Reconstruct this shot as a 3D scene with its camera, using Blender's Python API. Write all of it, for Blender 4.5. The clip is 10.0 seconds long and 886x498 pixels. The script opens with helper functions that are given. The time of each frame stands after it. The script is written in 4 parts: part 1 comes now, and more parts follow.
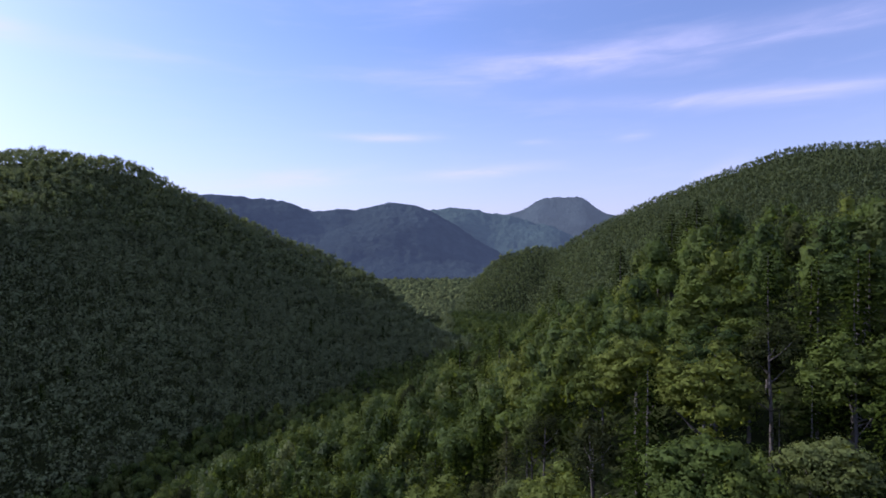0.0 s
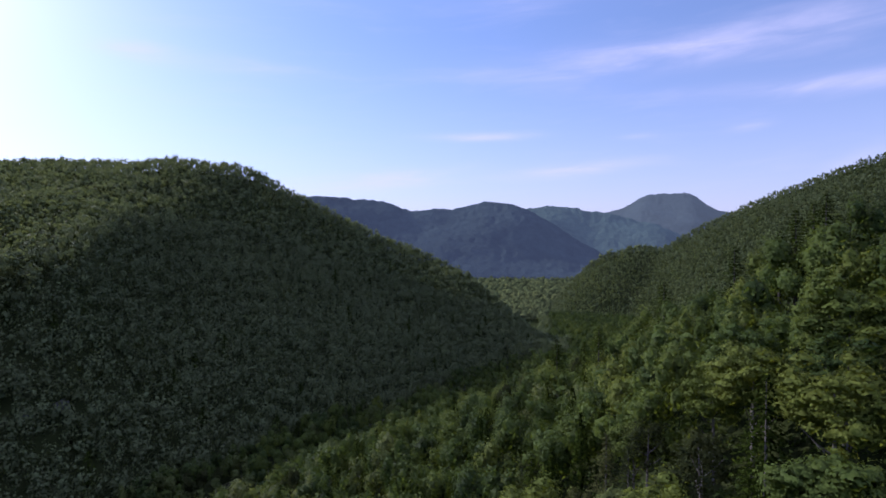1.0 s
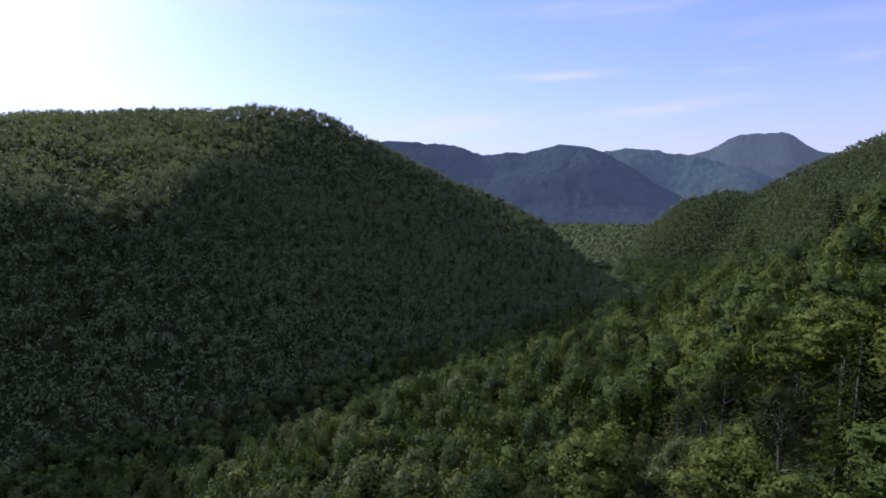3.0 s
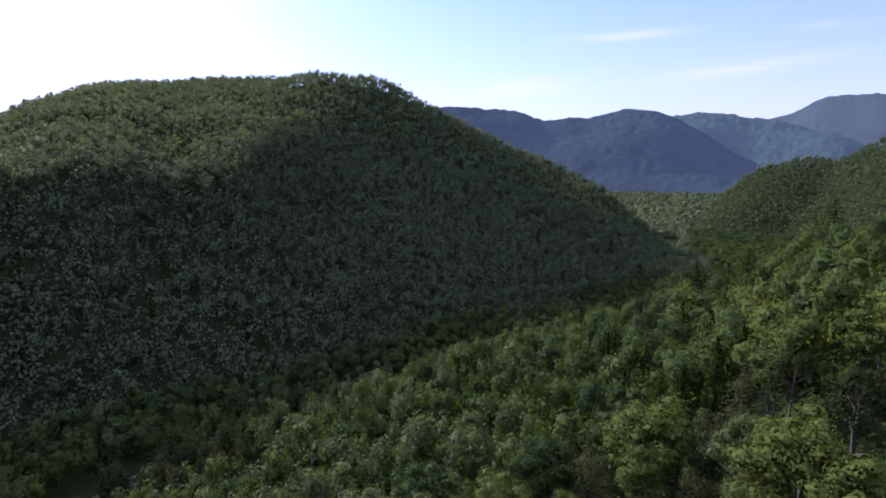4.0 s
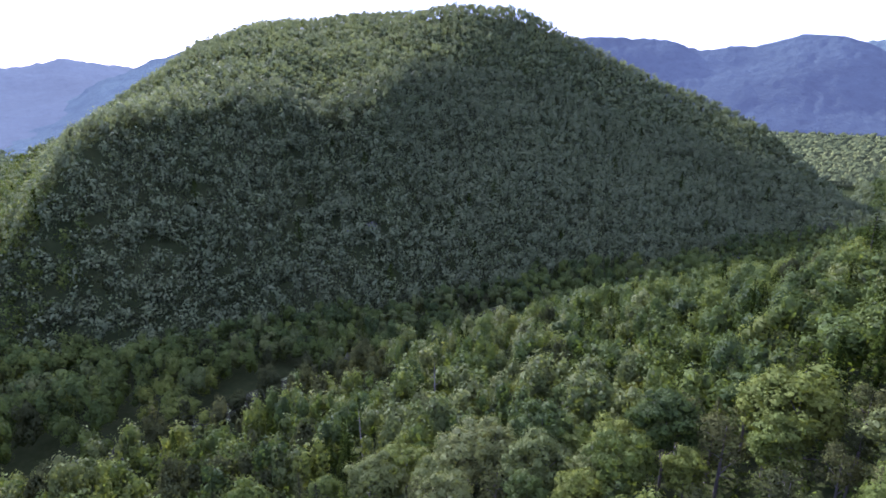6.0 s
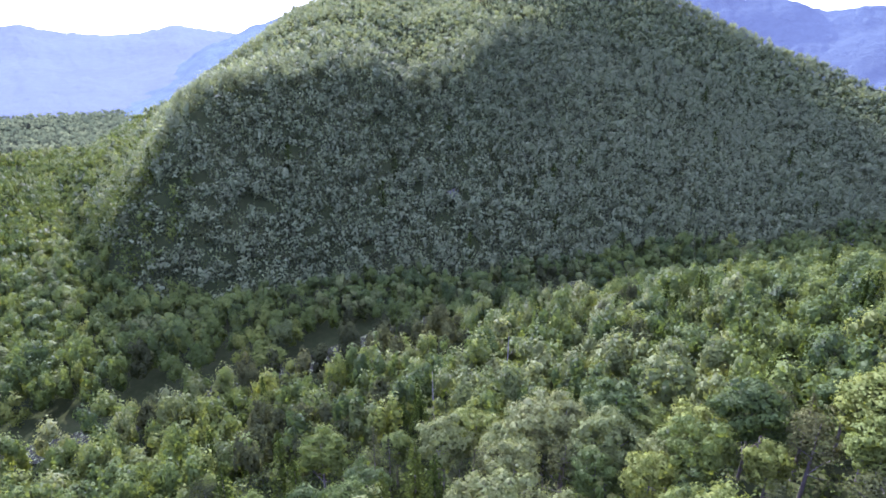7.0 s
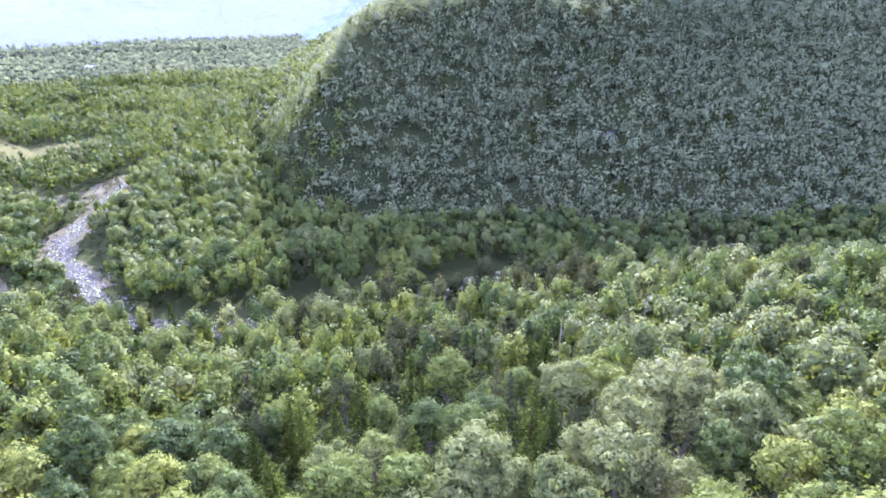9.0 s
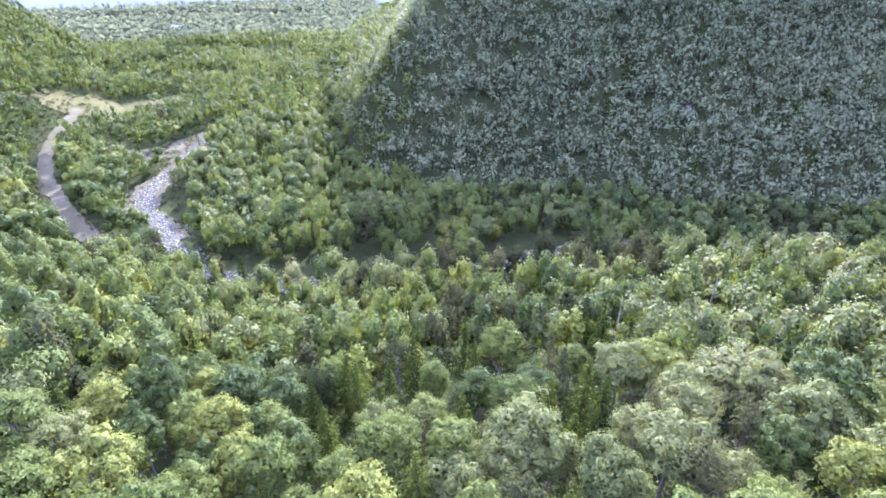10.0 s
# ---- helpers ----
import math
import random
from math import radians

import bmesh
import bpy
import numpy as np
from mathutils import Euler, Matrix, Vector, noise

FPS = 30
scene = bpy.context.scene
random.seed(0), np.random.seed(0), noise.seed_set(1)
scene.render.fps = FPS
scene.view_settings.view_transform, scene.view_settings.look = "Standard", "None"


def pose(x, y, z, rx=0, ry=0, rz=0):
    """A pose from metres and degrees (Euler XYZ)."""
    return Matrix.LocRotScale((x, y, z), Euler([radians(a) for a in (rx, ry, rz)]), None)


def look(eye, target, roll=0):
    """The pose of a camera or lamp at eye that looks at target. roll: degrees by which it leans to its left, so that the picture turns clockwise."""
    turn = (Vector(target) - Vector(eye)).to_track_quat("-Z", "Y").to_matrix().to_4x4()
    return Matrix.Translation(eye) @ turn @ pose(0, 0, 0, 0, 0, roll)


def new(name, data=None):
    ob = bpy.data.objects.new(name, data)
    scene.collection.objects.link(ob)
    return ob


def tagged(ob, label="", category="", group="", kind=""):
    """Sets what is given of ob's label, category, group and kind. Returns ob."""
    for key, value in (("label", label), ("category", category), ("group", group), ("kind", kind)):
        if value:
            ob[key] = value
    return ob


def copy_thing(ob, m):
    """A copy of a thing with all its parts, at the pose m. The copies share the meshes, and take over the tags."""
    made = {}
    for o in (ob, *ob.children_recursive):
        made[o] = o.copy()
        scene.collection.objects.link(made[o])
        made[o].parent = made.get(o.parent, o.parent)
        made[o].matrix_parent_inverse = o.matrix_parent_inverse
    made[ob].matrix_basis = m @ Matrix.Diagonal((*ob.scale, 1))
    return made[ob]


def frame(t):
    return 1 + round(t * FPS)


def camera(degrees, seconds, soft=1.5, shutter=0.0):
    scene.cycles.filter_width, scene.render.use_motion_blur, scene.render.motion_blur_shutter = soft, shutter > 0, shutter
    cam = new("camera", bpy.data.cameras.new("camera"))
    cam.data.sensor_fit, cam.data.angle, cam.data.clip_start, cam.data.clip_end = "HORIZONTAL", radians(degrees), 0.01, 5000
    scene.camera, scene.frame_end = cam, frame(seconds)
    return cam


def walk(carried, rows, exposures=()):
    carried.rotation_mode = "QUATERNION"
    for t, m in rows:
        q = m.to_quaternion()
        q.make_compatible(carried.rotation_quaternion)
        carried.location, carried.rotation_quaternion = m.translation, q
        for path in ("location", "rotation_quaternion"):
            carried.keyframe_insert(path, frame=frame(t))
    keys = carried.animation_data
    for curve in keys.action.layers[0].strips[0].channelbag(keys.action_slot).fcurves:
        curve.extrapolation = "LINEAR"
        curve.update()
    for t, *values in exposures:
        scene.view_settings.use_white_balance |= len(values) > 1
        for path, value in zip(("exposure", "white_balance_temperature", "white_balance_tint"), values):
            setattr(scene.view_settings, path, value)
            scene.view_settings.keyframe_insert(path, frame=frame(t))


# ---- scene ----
# ---------- camera: a drone that hovers and pans ----------
EYE_Z = 100.0
cam = camera(79.1, 10.0, soft=1.7)
PATH = [
    (0.0, 0.00, -0.50, -0.00), (0.5, 6.30, -0.48, -0.08), (1.0, 10.22, -0.61, -0.03), (1.5, 12.54, -1.36, -0.01), (2.0, 13.79, -2.92, -0.00), (3.5, 20.73,
    -8.25, 0.03), (4.0, 24.02, -9.98, 0.00), (4.5, 27.15, -11.67, 0.04), (5.0, 30.37, -13.24, 0.12), (5.5, 33.84, -14.87, 0.19), (7.0, 46.83, -19.80,
    0.07), (7.5, 51.13, -21.46, 0.00), (8.0, 55.04, -23.13, -0.05), (8.5, 59.09, -24.79, -0.02), (9.0, 63.08, -26.46, -0.03), (9.5, 66.71, -28.11, -0.00),
    (10.0, 70.34, -29.73, -0.04)]
EXPOSURES = [(0.0, 0.1, 5250, 29), (2.0, 0.0, 5250, 29), (4.0, 0.4, 5150, 32), (5.5, 1.15, 5050, 37), (7.0, 2.45, 4950, 47), (8.5, 3.05, 4950, 51), (10.0, 3.2, 4950, 51)]
walk(cam, [(t, pose(0, 0, EYE_Z, 90 + p, r, w)) for t, w, p, r in PATH], EXPOSURES)

# ---------- light: low sun over the far side of the hill ----------
SUN_AZ, SUN_EL = 61.0, 27.0            # degrees left of +y, degrees above the horizon
SUN_DIR = Vector((-math.sin(radians(SUN_AZ)) * math.cos(radians(SUN_EL)), math.cos(radians(SUN_AZ)) * math.cos(radians(SUN_EL)), math.sin(radians(SUN_EL))))
sun_data = bpy.data.lights.new("sun", "SUN")
sun_data.energy, sun_data.angle, sun_data.color = 4.8, radians(0.8), (1.0, 0.92, 0.76)
sun = new("sun", sun_data)
sun.matrix_world = look(SUN_DIR * 400, (0, 0, 0))


def build_world():
    w = bpy.data.worlds.new("evening_sky")
    scene.world = w
    w.use_nodes = True
    nt = w.node_tree
    nt.nodes.clear()
    N, L = nt.nodes.new, nt.links.new
    sky = N("ShaderNodeTexSky")
    sky.sky_type, sky.sun_disc = "NISHITA", False
    sky.sun_elevation, sky.sun_rotation = radians(SUN_EL), radians(-SUN_AZ)
    sky.air_density, sky.dust_density, sky.ozone_density = 1.0, 0.45, 3.0
    # thin streaks of cirrus: bearing and height of the middle, half length, half thickness and tilt, in degrees, and strength
    streaks = [(-15, 18.2, 15, 1.5, 0.03, 1.0), (-29, 13.5, 13, 0.7, -0.045, 1.0), (6.6, 11.15, 5.5, 0.4, 0.0, 0.9), (20, 6.4, 9, 0.8, 0.08, 1.3), (-2.5, 7.5, 7, 0.7, 0.08, 0.9),
               (-27.5, 7.0, 2.2, 0.8, 0.4, 0.7), (1.5, 24.0, 6, 0.7, 0.07, 0.6), (39.5, 17.3, 3, 0.8, 0.0, 0.7), (-19.5, 10.7, 1.8, 0.4, 0.1, 0.5), (-9.3, 10.6, 2, 0.3, 0.0, 0.4),
               (32, 17.1, 8, 1.0, 0.0, 0.4), (3, 17.2, 7, 0.6, 0.0, 0.45), (-38, 18.5, 8, 1.2, 0.0, 0.4), (-70, 30, 22, 4, 0.1, 0.5), (120, 34, 25, 5, 0.1, 0.5)]

    def calc(op, a, b=None, c=None):
        n = N("ShaderNodeMath"); n.operation = op
        for k, q in enumerate((a, b, c)):
            if q is None:
                continue
            if isinstance(q, (int, float)):
                n.inputs[k].default_value = q
            else:
                L(q, n.inputs[k])
        return n.outputs[0]
    tc = N("ShaderNodeTexCoord")
    sep = N("ShaderNodeSeparateXYZ")
    L(tc.outputs["Generated"], sep.inputs[0])
    az = calc("MULTIPLY", calc("ARCTAN2", calc("MULTIPLY", sep.outputs["X"], -1.0), sep.outputs["Y"]), 57.2958)
    el = calc("MULTIPLY", calc("ARCSINE", sep.outputs["Z"]), 57.2958)
    pos = N("ShaderNodeCombineXYZ")
    L(calc("ADD", calc("MULTIPLY", az, 0.055), calc("MULTIPLY", el, 0.02)), pos.inputs["X"])
    L(calc("ADD", calc("MULTIPLY", el, 0.32), calc("MULTIPLY", az, 0.008)), pos.inputs["Y"])
    fine = N("ShaderNodeTexNoise")
    fine.inputs["Scale"].default_value, fine.inputs["Detail"].default_value, fine.inputs["Roughness"].default_value = 1.6, 7.0, 0.58
    fine.inputs["Distortion"].default_value = 0.4
    L(pos.outputs[0], fine.inputs["Vector"])
    total = calc("MULTIPLY", calc("SUBTRACT", fine.outputs["Fac"], 0.5), 0.35)
    total = calc("MAXIMUM", total, 0.0)
    for ca, ce, half, thick, tilt, strength in streaks:
        da = calc("SUBTRACT", az, ca)
        de = calc("SUBTRACT", calc("SUBTRACT", el, ce), calc("MULTIPLY", da, -tilt))
        q = calc("ADD", calc("POWER", calc("ABSOLUTE", calc("DIVIDE", da, half)), 2.0), calc("POWER", calc("ABSOLUTE", calc("DIVIDE", de, thick)), 2.0))
        g = calc("EXPONENT", calc("MULTIPLY", q, -1.0))
        total = calc("ADD", total, calc("MULTIPLY", g, strength * 0.6))
    body = N("ShaderNodeMapRange")
    body.interpolation_type = "SMOOTHSTEP"
    body.inputs["From Min"].default_value, body.inputs["From Max"].default_value, body.inputs["To Min"].default_value = 0.25, 0.75, 0.15
    L(fine.outputs["Fac"], body.inputs["Value"])
    cover = calc("MINIMUM", calc("MULTIPLY", total, body.outputs[0]), 0.8)
    mix = N("ShaderNodeMix"); mix.data_type = "RGBA"
    L(cover, mix.inputs["Factor"])
    # pale haze low over the horizon
    low = N("ShaderNodeMix"); low.data_type = "RGBA"
    L(calc("MULTIPLY", calc("EXPONENT", calc("MULTIPLY", calc("MAXIMUM", el, 0.0), -0.09)), 0.85), low.inputs["Factor"])
    L(sky.outputs[0], low.inputs["A"])
    low.inputs["B"].default_value = (4.9, 4.4, 5.1, 1)
    L(low.outputs["Result"], mix.inputs["A"])
    mix.inputs["B"].default_value = (6.2, 5.6, 6.2, 1)
    # an added bright cloud sheet overhead, above the view, to fill the shade
    fill_sheet = N("ShaderNodeMapRange")
    fill_sheet.interpolation_type = "SMOOTHSTEP"
    fill_sheet.inputs["From Min"].default_value, fill_sheet.inputs["From Max"].default_value, fill_sheet.inputs["To Max"].default_value = 20.0, 55.0, 0.74
    L(el, fill_sheet.inputs["Value"])
    fill_cloud = N("ShaderNodeMix"); fill_cloud.data_type = "RGBA"
    L(fill_sheet.outputs[0], fill_cloud.inputs["Factor"]); L(mix.outputs["Result"], fill_cloud.inputs["A"])
    fill_cloud.inputs["B"].default_value = (8.8, 8.8, 11.4, 1)
    bg = N("ShaderNodeBackground")
    bg.inputs["Strength"].default_value = 0.14
    L(fill_cloud.outputs["Result"], bg.inputs["Color"])
    out = N("ShaderNodeOutputWorld")
    L(bg.outputs[0], out.inputs[0])


build_world()


# ---------- materials ----------
def material(name):
    m = bpy.data.materials.new(name)
    m.use_nodes = True
    m.node_tree.nodes.clear()
    return m, m.node_tree.nodes.new, m.node_tree.links.new


def noise_node(N, L, scale, detail=4.0, rough=0.6, vector=None):
    n = N("ShaderNodeTexNoise")
    n.inputs["Scale"].default_value, n.inputs["Detail"].default_value, n.inputs["Roughness"].default_value = scale, detail, rough
    if vector is not None:
        L(vector, n.inputs["Vector"])
    return n


def ramp_node(N, L, fac, stops):
    r = N("ShaderNodeValToRGB")
    while len(r.color_ramp.elements) < len(stops):
        r.color_ramp.elements.new(0.5)
    for e, (p, c) in zip(r.color_ramp.elements, stops):
        e.position, e.color = p, (*c, 1)
    L(fac, r.inputs[0])
    return r


def leaf_material(name, stops, through_light=0.35, rough=0.7, own=False, gloss=0.12, clump=0.3, gaps=0.3, ruffle=1.5):
    """Foliage: the colour varies from tree to tree and from leaf to leaf, and some sun comes through the leaf."""
    m, N, L = material(name)
    if own:
        tone = N("ShaderNodeObjectInfo").outputs["Random"]
    else:
        at = N("ShaderNodeAttribute")
        at.attribute_name = "tone"
        tone = at.outputs["Fac"]
    geo = N("ShaderNodeNewGeometry")
    leaf = N("ShaderNodeMath"); leaf.operation = "MULTIPLY_ADD"
    leaf.inputs[1].default_value, leaf.inputs[2].default_value = 0.16, -0.08
    L(geo.outputs["Random Per Island"], leaf.inputs[0])
    s = N("ShaderNodeMath"); s.operation = "ADD"; s.use_clamp = True
    L(tone, s.inputs[0]); L(leaf.outputs[0], s.inputs[1])
    col = ramp_node(N, L, s.outputs[0], stops)
    # sprays are shaded as parts of a rounded lobe of foliage
    lobe = N("ShaderNodeAttribute")
    lobe.attribute_name = "facing"
    turn = N("ShaderNodeVectorTransform")
    turn.vector_type, turn.convert_from, turn.convert_to = "NORMAL", "OBJECT", "WORLD"
    L(lobe.outputs["Vector"], turn.inputs[0])
    p = N("ShaderNodeBsdfPrincipled")
    # clumps of leaves, each tilted its own way, with gaps between them
    co = N("ShaderNodeTexCoord")
    cell = N("ShaderNodeTexVoronoi")
    cell.inputs["Scale"].default_value = 1.0 / clump
    cell.inputs["Randomness"].default_value = 1.0
    L(co.outputs["Object"], cell.inputs["Vector"])
    tilt = N("ShaderNodeVectorMath"); tilt.operation = "SUBTRACT"
    tilt.inputs[1].default_value = (0.5, 0.5, 0.42)
    L(cell.outputs["Color"], tilt.inputs[0])
    lean = N("ShaderNodeVectorMath"); lean.operation = "MULTIPLY_ADD"
    lean.inputs[1].default_value = (ruffle, ruffle, 0.85 * ruffle)
    L(tilt.outputs[0], lean.inputs[0]); L(turn.outputs[0], lean.inputs[2])
    turn = N("ShaderNodeVectorMath"); turn.operation = "NORMALIZE"
    L(lean.outputs[0], turn.inputs[0])
    tint = N("ShaderNodeSeparateColor")
    L(cell.outputs["Color"], tint.inputs[0])
    bare = N("ShaderNodeMath"); bare.operation = "LESS_THAN"
    bare.inputs[1].default_value = gaps
    L(tint.outputs[2], bare.inputs[0])
    L(turn.outputs[0], p.inputs["Normal"])
    p.inputs["Roughness"].default_value = rough
    p.inputs["Specular IOR Level"].default_value = gloss
    L(col.outputs[0], p.inputs["Base Color"])
    tr = N("ShaderNodeBsdfTranslucent")
    L(turn.outputs[0], tr.inputs["Normal"])
    warm = N("ShaderNodeMix"); warm.data_type, warm.blend_type = "RGBA", "MULTIPLY"
    warm.inputs["Factor"].default_value = 1.0
    warm.inputs["B"].default_value = (1.52, 1.42, 0.6, 1)
    L(col.outputs[0], warm.inputs["A"])
    L(warm.outputs["Result"], tr.inputs["Color"])
    mix = N("ShaderNodeMixShader")
    mix.inputs[0].default_value = through_light
    L(p.outputs[0], mix.inputs[1]); L(tr.outputs[0], mix.inputs[2])
    # a spray has gaps between its leaves
    holes = N("ShaderNodeBsdfTransparent")
    spray = N("ShaderNodeMixShader")
    L(bare.outputs[0], spray.inputs[0])
    L(mix.outputs[0], spray.inputs[1]); L(holes.outputs[0], spray.inputs[2])
    out = N("ShaderNodeOutputMaterial")
    L(spray.outputs[0], out.inputs[0])
    return m


GREEN = [(0.0, (0.045, 0.073, 0.015)), (0.35, (0.079, 0.116, 0.020)), (0.7, (0.114, 0.151, 0.024)), (1.0, (0.157, 0.188, 0.027))]
PALE = [(0.0, (0.080, 0.108, 0.025)), (0.5, (0.114, 0.142, 0.034)), (1.0, (0.160, 0.186, 0.052))]
# lighter, bluer leaf tones with the hill's haze put into the colour
HILL_HAZE_TINT = [(0.0, (0.118, 0.150, 0.066)), (0.5, (0.148, 0.184, 0.080)), (1.0, (0.184, 0.222, 0.090))]
BROWN = [(0.0, (0.030, 0.038, 0.014)), (0.5, (0.048, 0.057, 0.019)), (1.0, (0.078, 0.084, 0.027))]
DARK = [(0.0, (0.017, 0.027, 0.004)), (0.5, (0.029, 0.042, 0.006)), (1.0, (0.042, 0.057, 0.008))]
MAT = {}
for own in (True, False):
    MAT["green", own] = leaf_material("green_leaves" + ("" if own else "_far"), GREEN, 0.5, own=own, clump=0.24 if own else 0.45)
    MAT["pale", own] = leaf_material("silvery_leaves" + ("" if own else "_far"), PALE, 0.45, own=own, clump=0.22 if own else 0.45)
    MAT["brown", own] = leaf_material("budding_twigs" + ("" if own else "_far"), BROWN, 0.30, own=own, gloss=0.0, clump=0.22 if own else 0.45, gaps=0.4)
    MAT["dark", own] = leaf_material("needles" + ("" if own else "_far"), DARK, 0.12, own=own, gloss=0.0, clump=0.3 if own else 0.5)


# hill and ridge foliage, its colour paled in place of haze
HILL_LEAVES = leaf_material("haze_tinted_leaves", HILL_HAZE_TINT, 0.5, clump=0.6, gaps=0.24, ruffle=0.5, gloss=0.05)


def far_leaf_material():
    """Trees of the far backdrop; a weak emission is added to imitate haze."""
    m, N, L = material("distant_woods_haze_glow")
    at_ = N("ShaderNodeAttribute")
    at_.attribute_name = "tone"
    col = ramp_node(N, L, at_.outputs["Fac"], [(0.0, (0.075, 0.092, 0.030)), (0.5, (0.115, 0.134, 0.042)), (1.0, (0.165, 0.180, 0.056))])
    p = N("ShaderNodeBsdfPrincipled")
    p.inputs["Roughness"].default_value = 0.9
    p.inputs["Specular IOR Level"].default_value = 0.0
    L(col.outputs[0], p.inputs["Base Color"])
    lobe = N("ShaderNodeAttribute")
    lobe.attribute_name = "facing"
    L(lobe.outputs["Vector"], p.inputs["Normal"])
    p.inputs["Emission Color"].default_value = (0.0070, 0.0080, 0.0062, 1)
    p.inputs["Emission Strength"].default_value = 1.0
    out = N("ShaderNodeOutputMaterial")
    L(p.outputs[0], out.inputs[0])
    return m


HAZE_GLOW_LEAVES = far_leaf_material()


def plain_material(name, stops, scale, rough=0.9, bump=0.3, detail=6.0):
    m, N, L = material(name)
    co = N("ShaderNodeTexCoord")
    a = noise_node(N, L, scale, detail, 0.65, co.outputs["Object"])
    b = noise_node(N, L, scale * 0.07, 3.0, 0.5, co.outputs["Object"])
    mx = N("ShaderNodeMath"); mx.operation = "MULTIPLY_ADD"
    mx.inputs[1].default_value, mx.inputs[2].default_value = 0.6, 0.0
    L(a.outputs["Fac"], mx.inputs[0])
    ad = N("ShaderNodeMath"); ad.operation = "MULTIPLY_ADD"
    ad.inputs[1].default_value = 0.4
    L(b.outputs["Fac"], ad.inputs[0]); L(mx.outputs[0], ad.inputs[2])
    col = ramp_node(N, L, ad.outputs[0], stops)
    p = N("ShaderNodeBsdfPrincipled")
    p.inputs["Roughness"].default_value = rough
    p.inputs["Specular IOR Level"].default_value = 0.0
    L(col.outputs[0], p.inputs["Base Color"])
    bp = N("ShaderNodeBump")
    bp.inputs["Strength"].default_value, bp.inputs["Distance"].default_value = bump, 0.3
    L(a.outputs["Fac"], bp.inputs["Height"]); L(bp.outputs[0], p.inputs["Normal"])
    out = N("ShaderNodeOutputMaterial")
    L(p.outputs[0], out.inputs[0])
    return m


BARK = plain_material("bark", [(0.25, (0.06, 0.05, 0.04)), (0.75, (0.20, 0.18, 0.16))], 6.0)
DEADWOOD = plain_material("bleached_wood", [(0.25, (0.12, 0.115, 0.09)), (0.75, (0.25, 0.24, 0.19))], 4.0)
SOIL = plain_material("forest_floor", [(0.3, (0.016, 0.022, 0.007)), (0.5, (0.024, 0.031, 0.010)), (0.7, (0.038, 0.042, 0.015))], 0.4)
GRAVEL = plain_material("gravel", [(0.3, (0.038, 0.041, 0.018)), (0.5, (0.060, 0.060, 0.030)), (0.7, (0.098, 0.096, 0.056))], 1.2, bump=0.8)
DRYGRASS = plain_material("dry_meadow", [(0.36, (0.040, 0.050, 0.014)), (0.5, (0.056, 0.057, 0.020)), (0.62, (0.078, 0.074, 0.029))], 0.5, bump=1.0)
CLIFF = plain_material("bare_rock", [(0.25, (0.075, 0.072, 0.060)), (0.75, (0.15, 0.143, 0.122))], 0.5, bump=1.0)


def water_material():
    m, N, L = material("river_water")
    co = N("ShaderNodeTexCoord")
    rip = noise_node(N, L, 0.9, 5.0, 0.65, co.outputs["Object"])
    # pale diffuse patches for foam, with the riffles' sun glints painted in
    foam_glint = noise_node(N, L, 1.3, 8.0, 0.75, co.outputs["Object"])
    f = N("ShaderNodeMapRange")
    f.inputs["From Min"].default_value, f.inputs["From Max"].default_value = 0.57, 0.61
    L(foam_glint.outputs["Fac"], f.inputs["Value"])
    p = N("ShaderNodeBsdfPrincipled")
    p.inputs["Base Color"].default_value = (0.030, 0.032, 0.016, 1)
    p.inputs["Roughness"].default_value, p.inputs["IOR"].default_value = 0.42, 1.33
    p.inputs["Specular IOR Level"].default_value = 0.06
    bp = N("ShaderNodeBump")
    bp.inputs["Strength"].default_value, bp.inputs["Distance"].default_value = 0.9, 0.5
    L(rip.outputs["Fac"], bp.inputs["Height"]); L(bp.outputs[0], p.inputs["Normal"])
    w = N("ShaderNodeBsdfDiffuse")
    w.inputs["Color"].default_value = (0.36, 0.42, 0.16, 1)
    mix = N("ShaderNodeMixShader")
    L(f.outputs[0], mix.inputs[0]); L(p.outputs[0], mix.inputs[1]); L(w.outputs[0], mix.inputs[2])
    out = N("ShaderNodeOutputMaterial")
    L(mix.outputs[0], out.inputs[0])
    return m


WATER = water_material()
TIN = plain_material("zinc_roof", [(0.3, (0.24, 0.25, 0.25)), (0.7, (0.34, 0.35, 0.35))], 0.8, rough=0.4, bump=0.1)


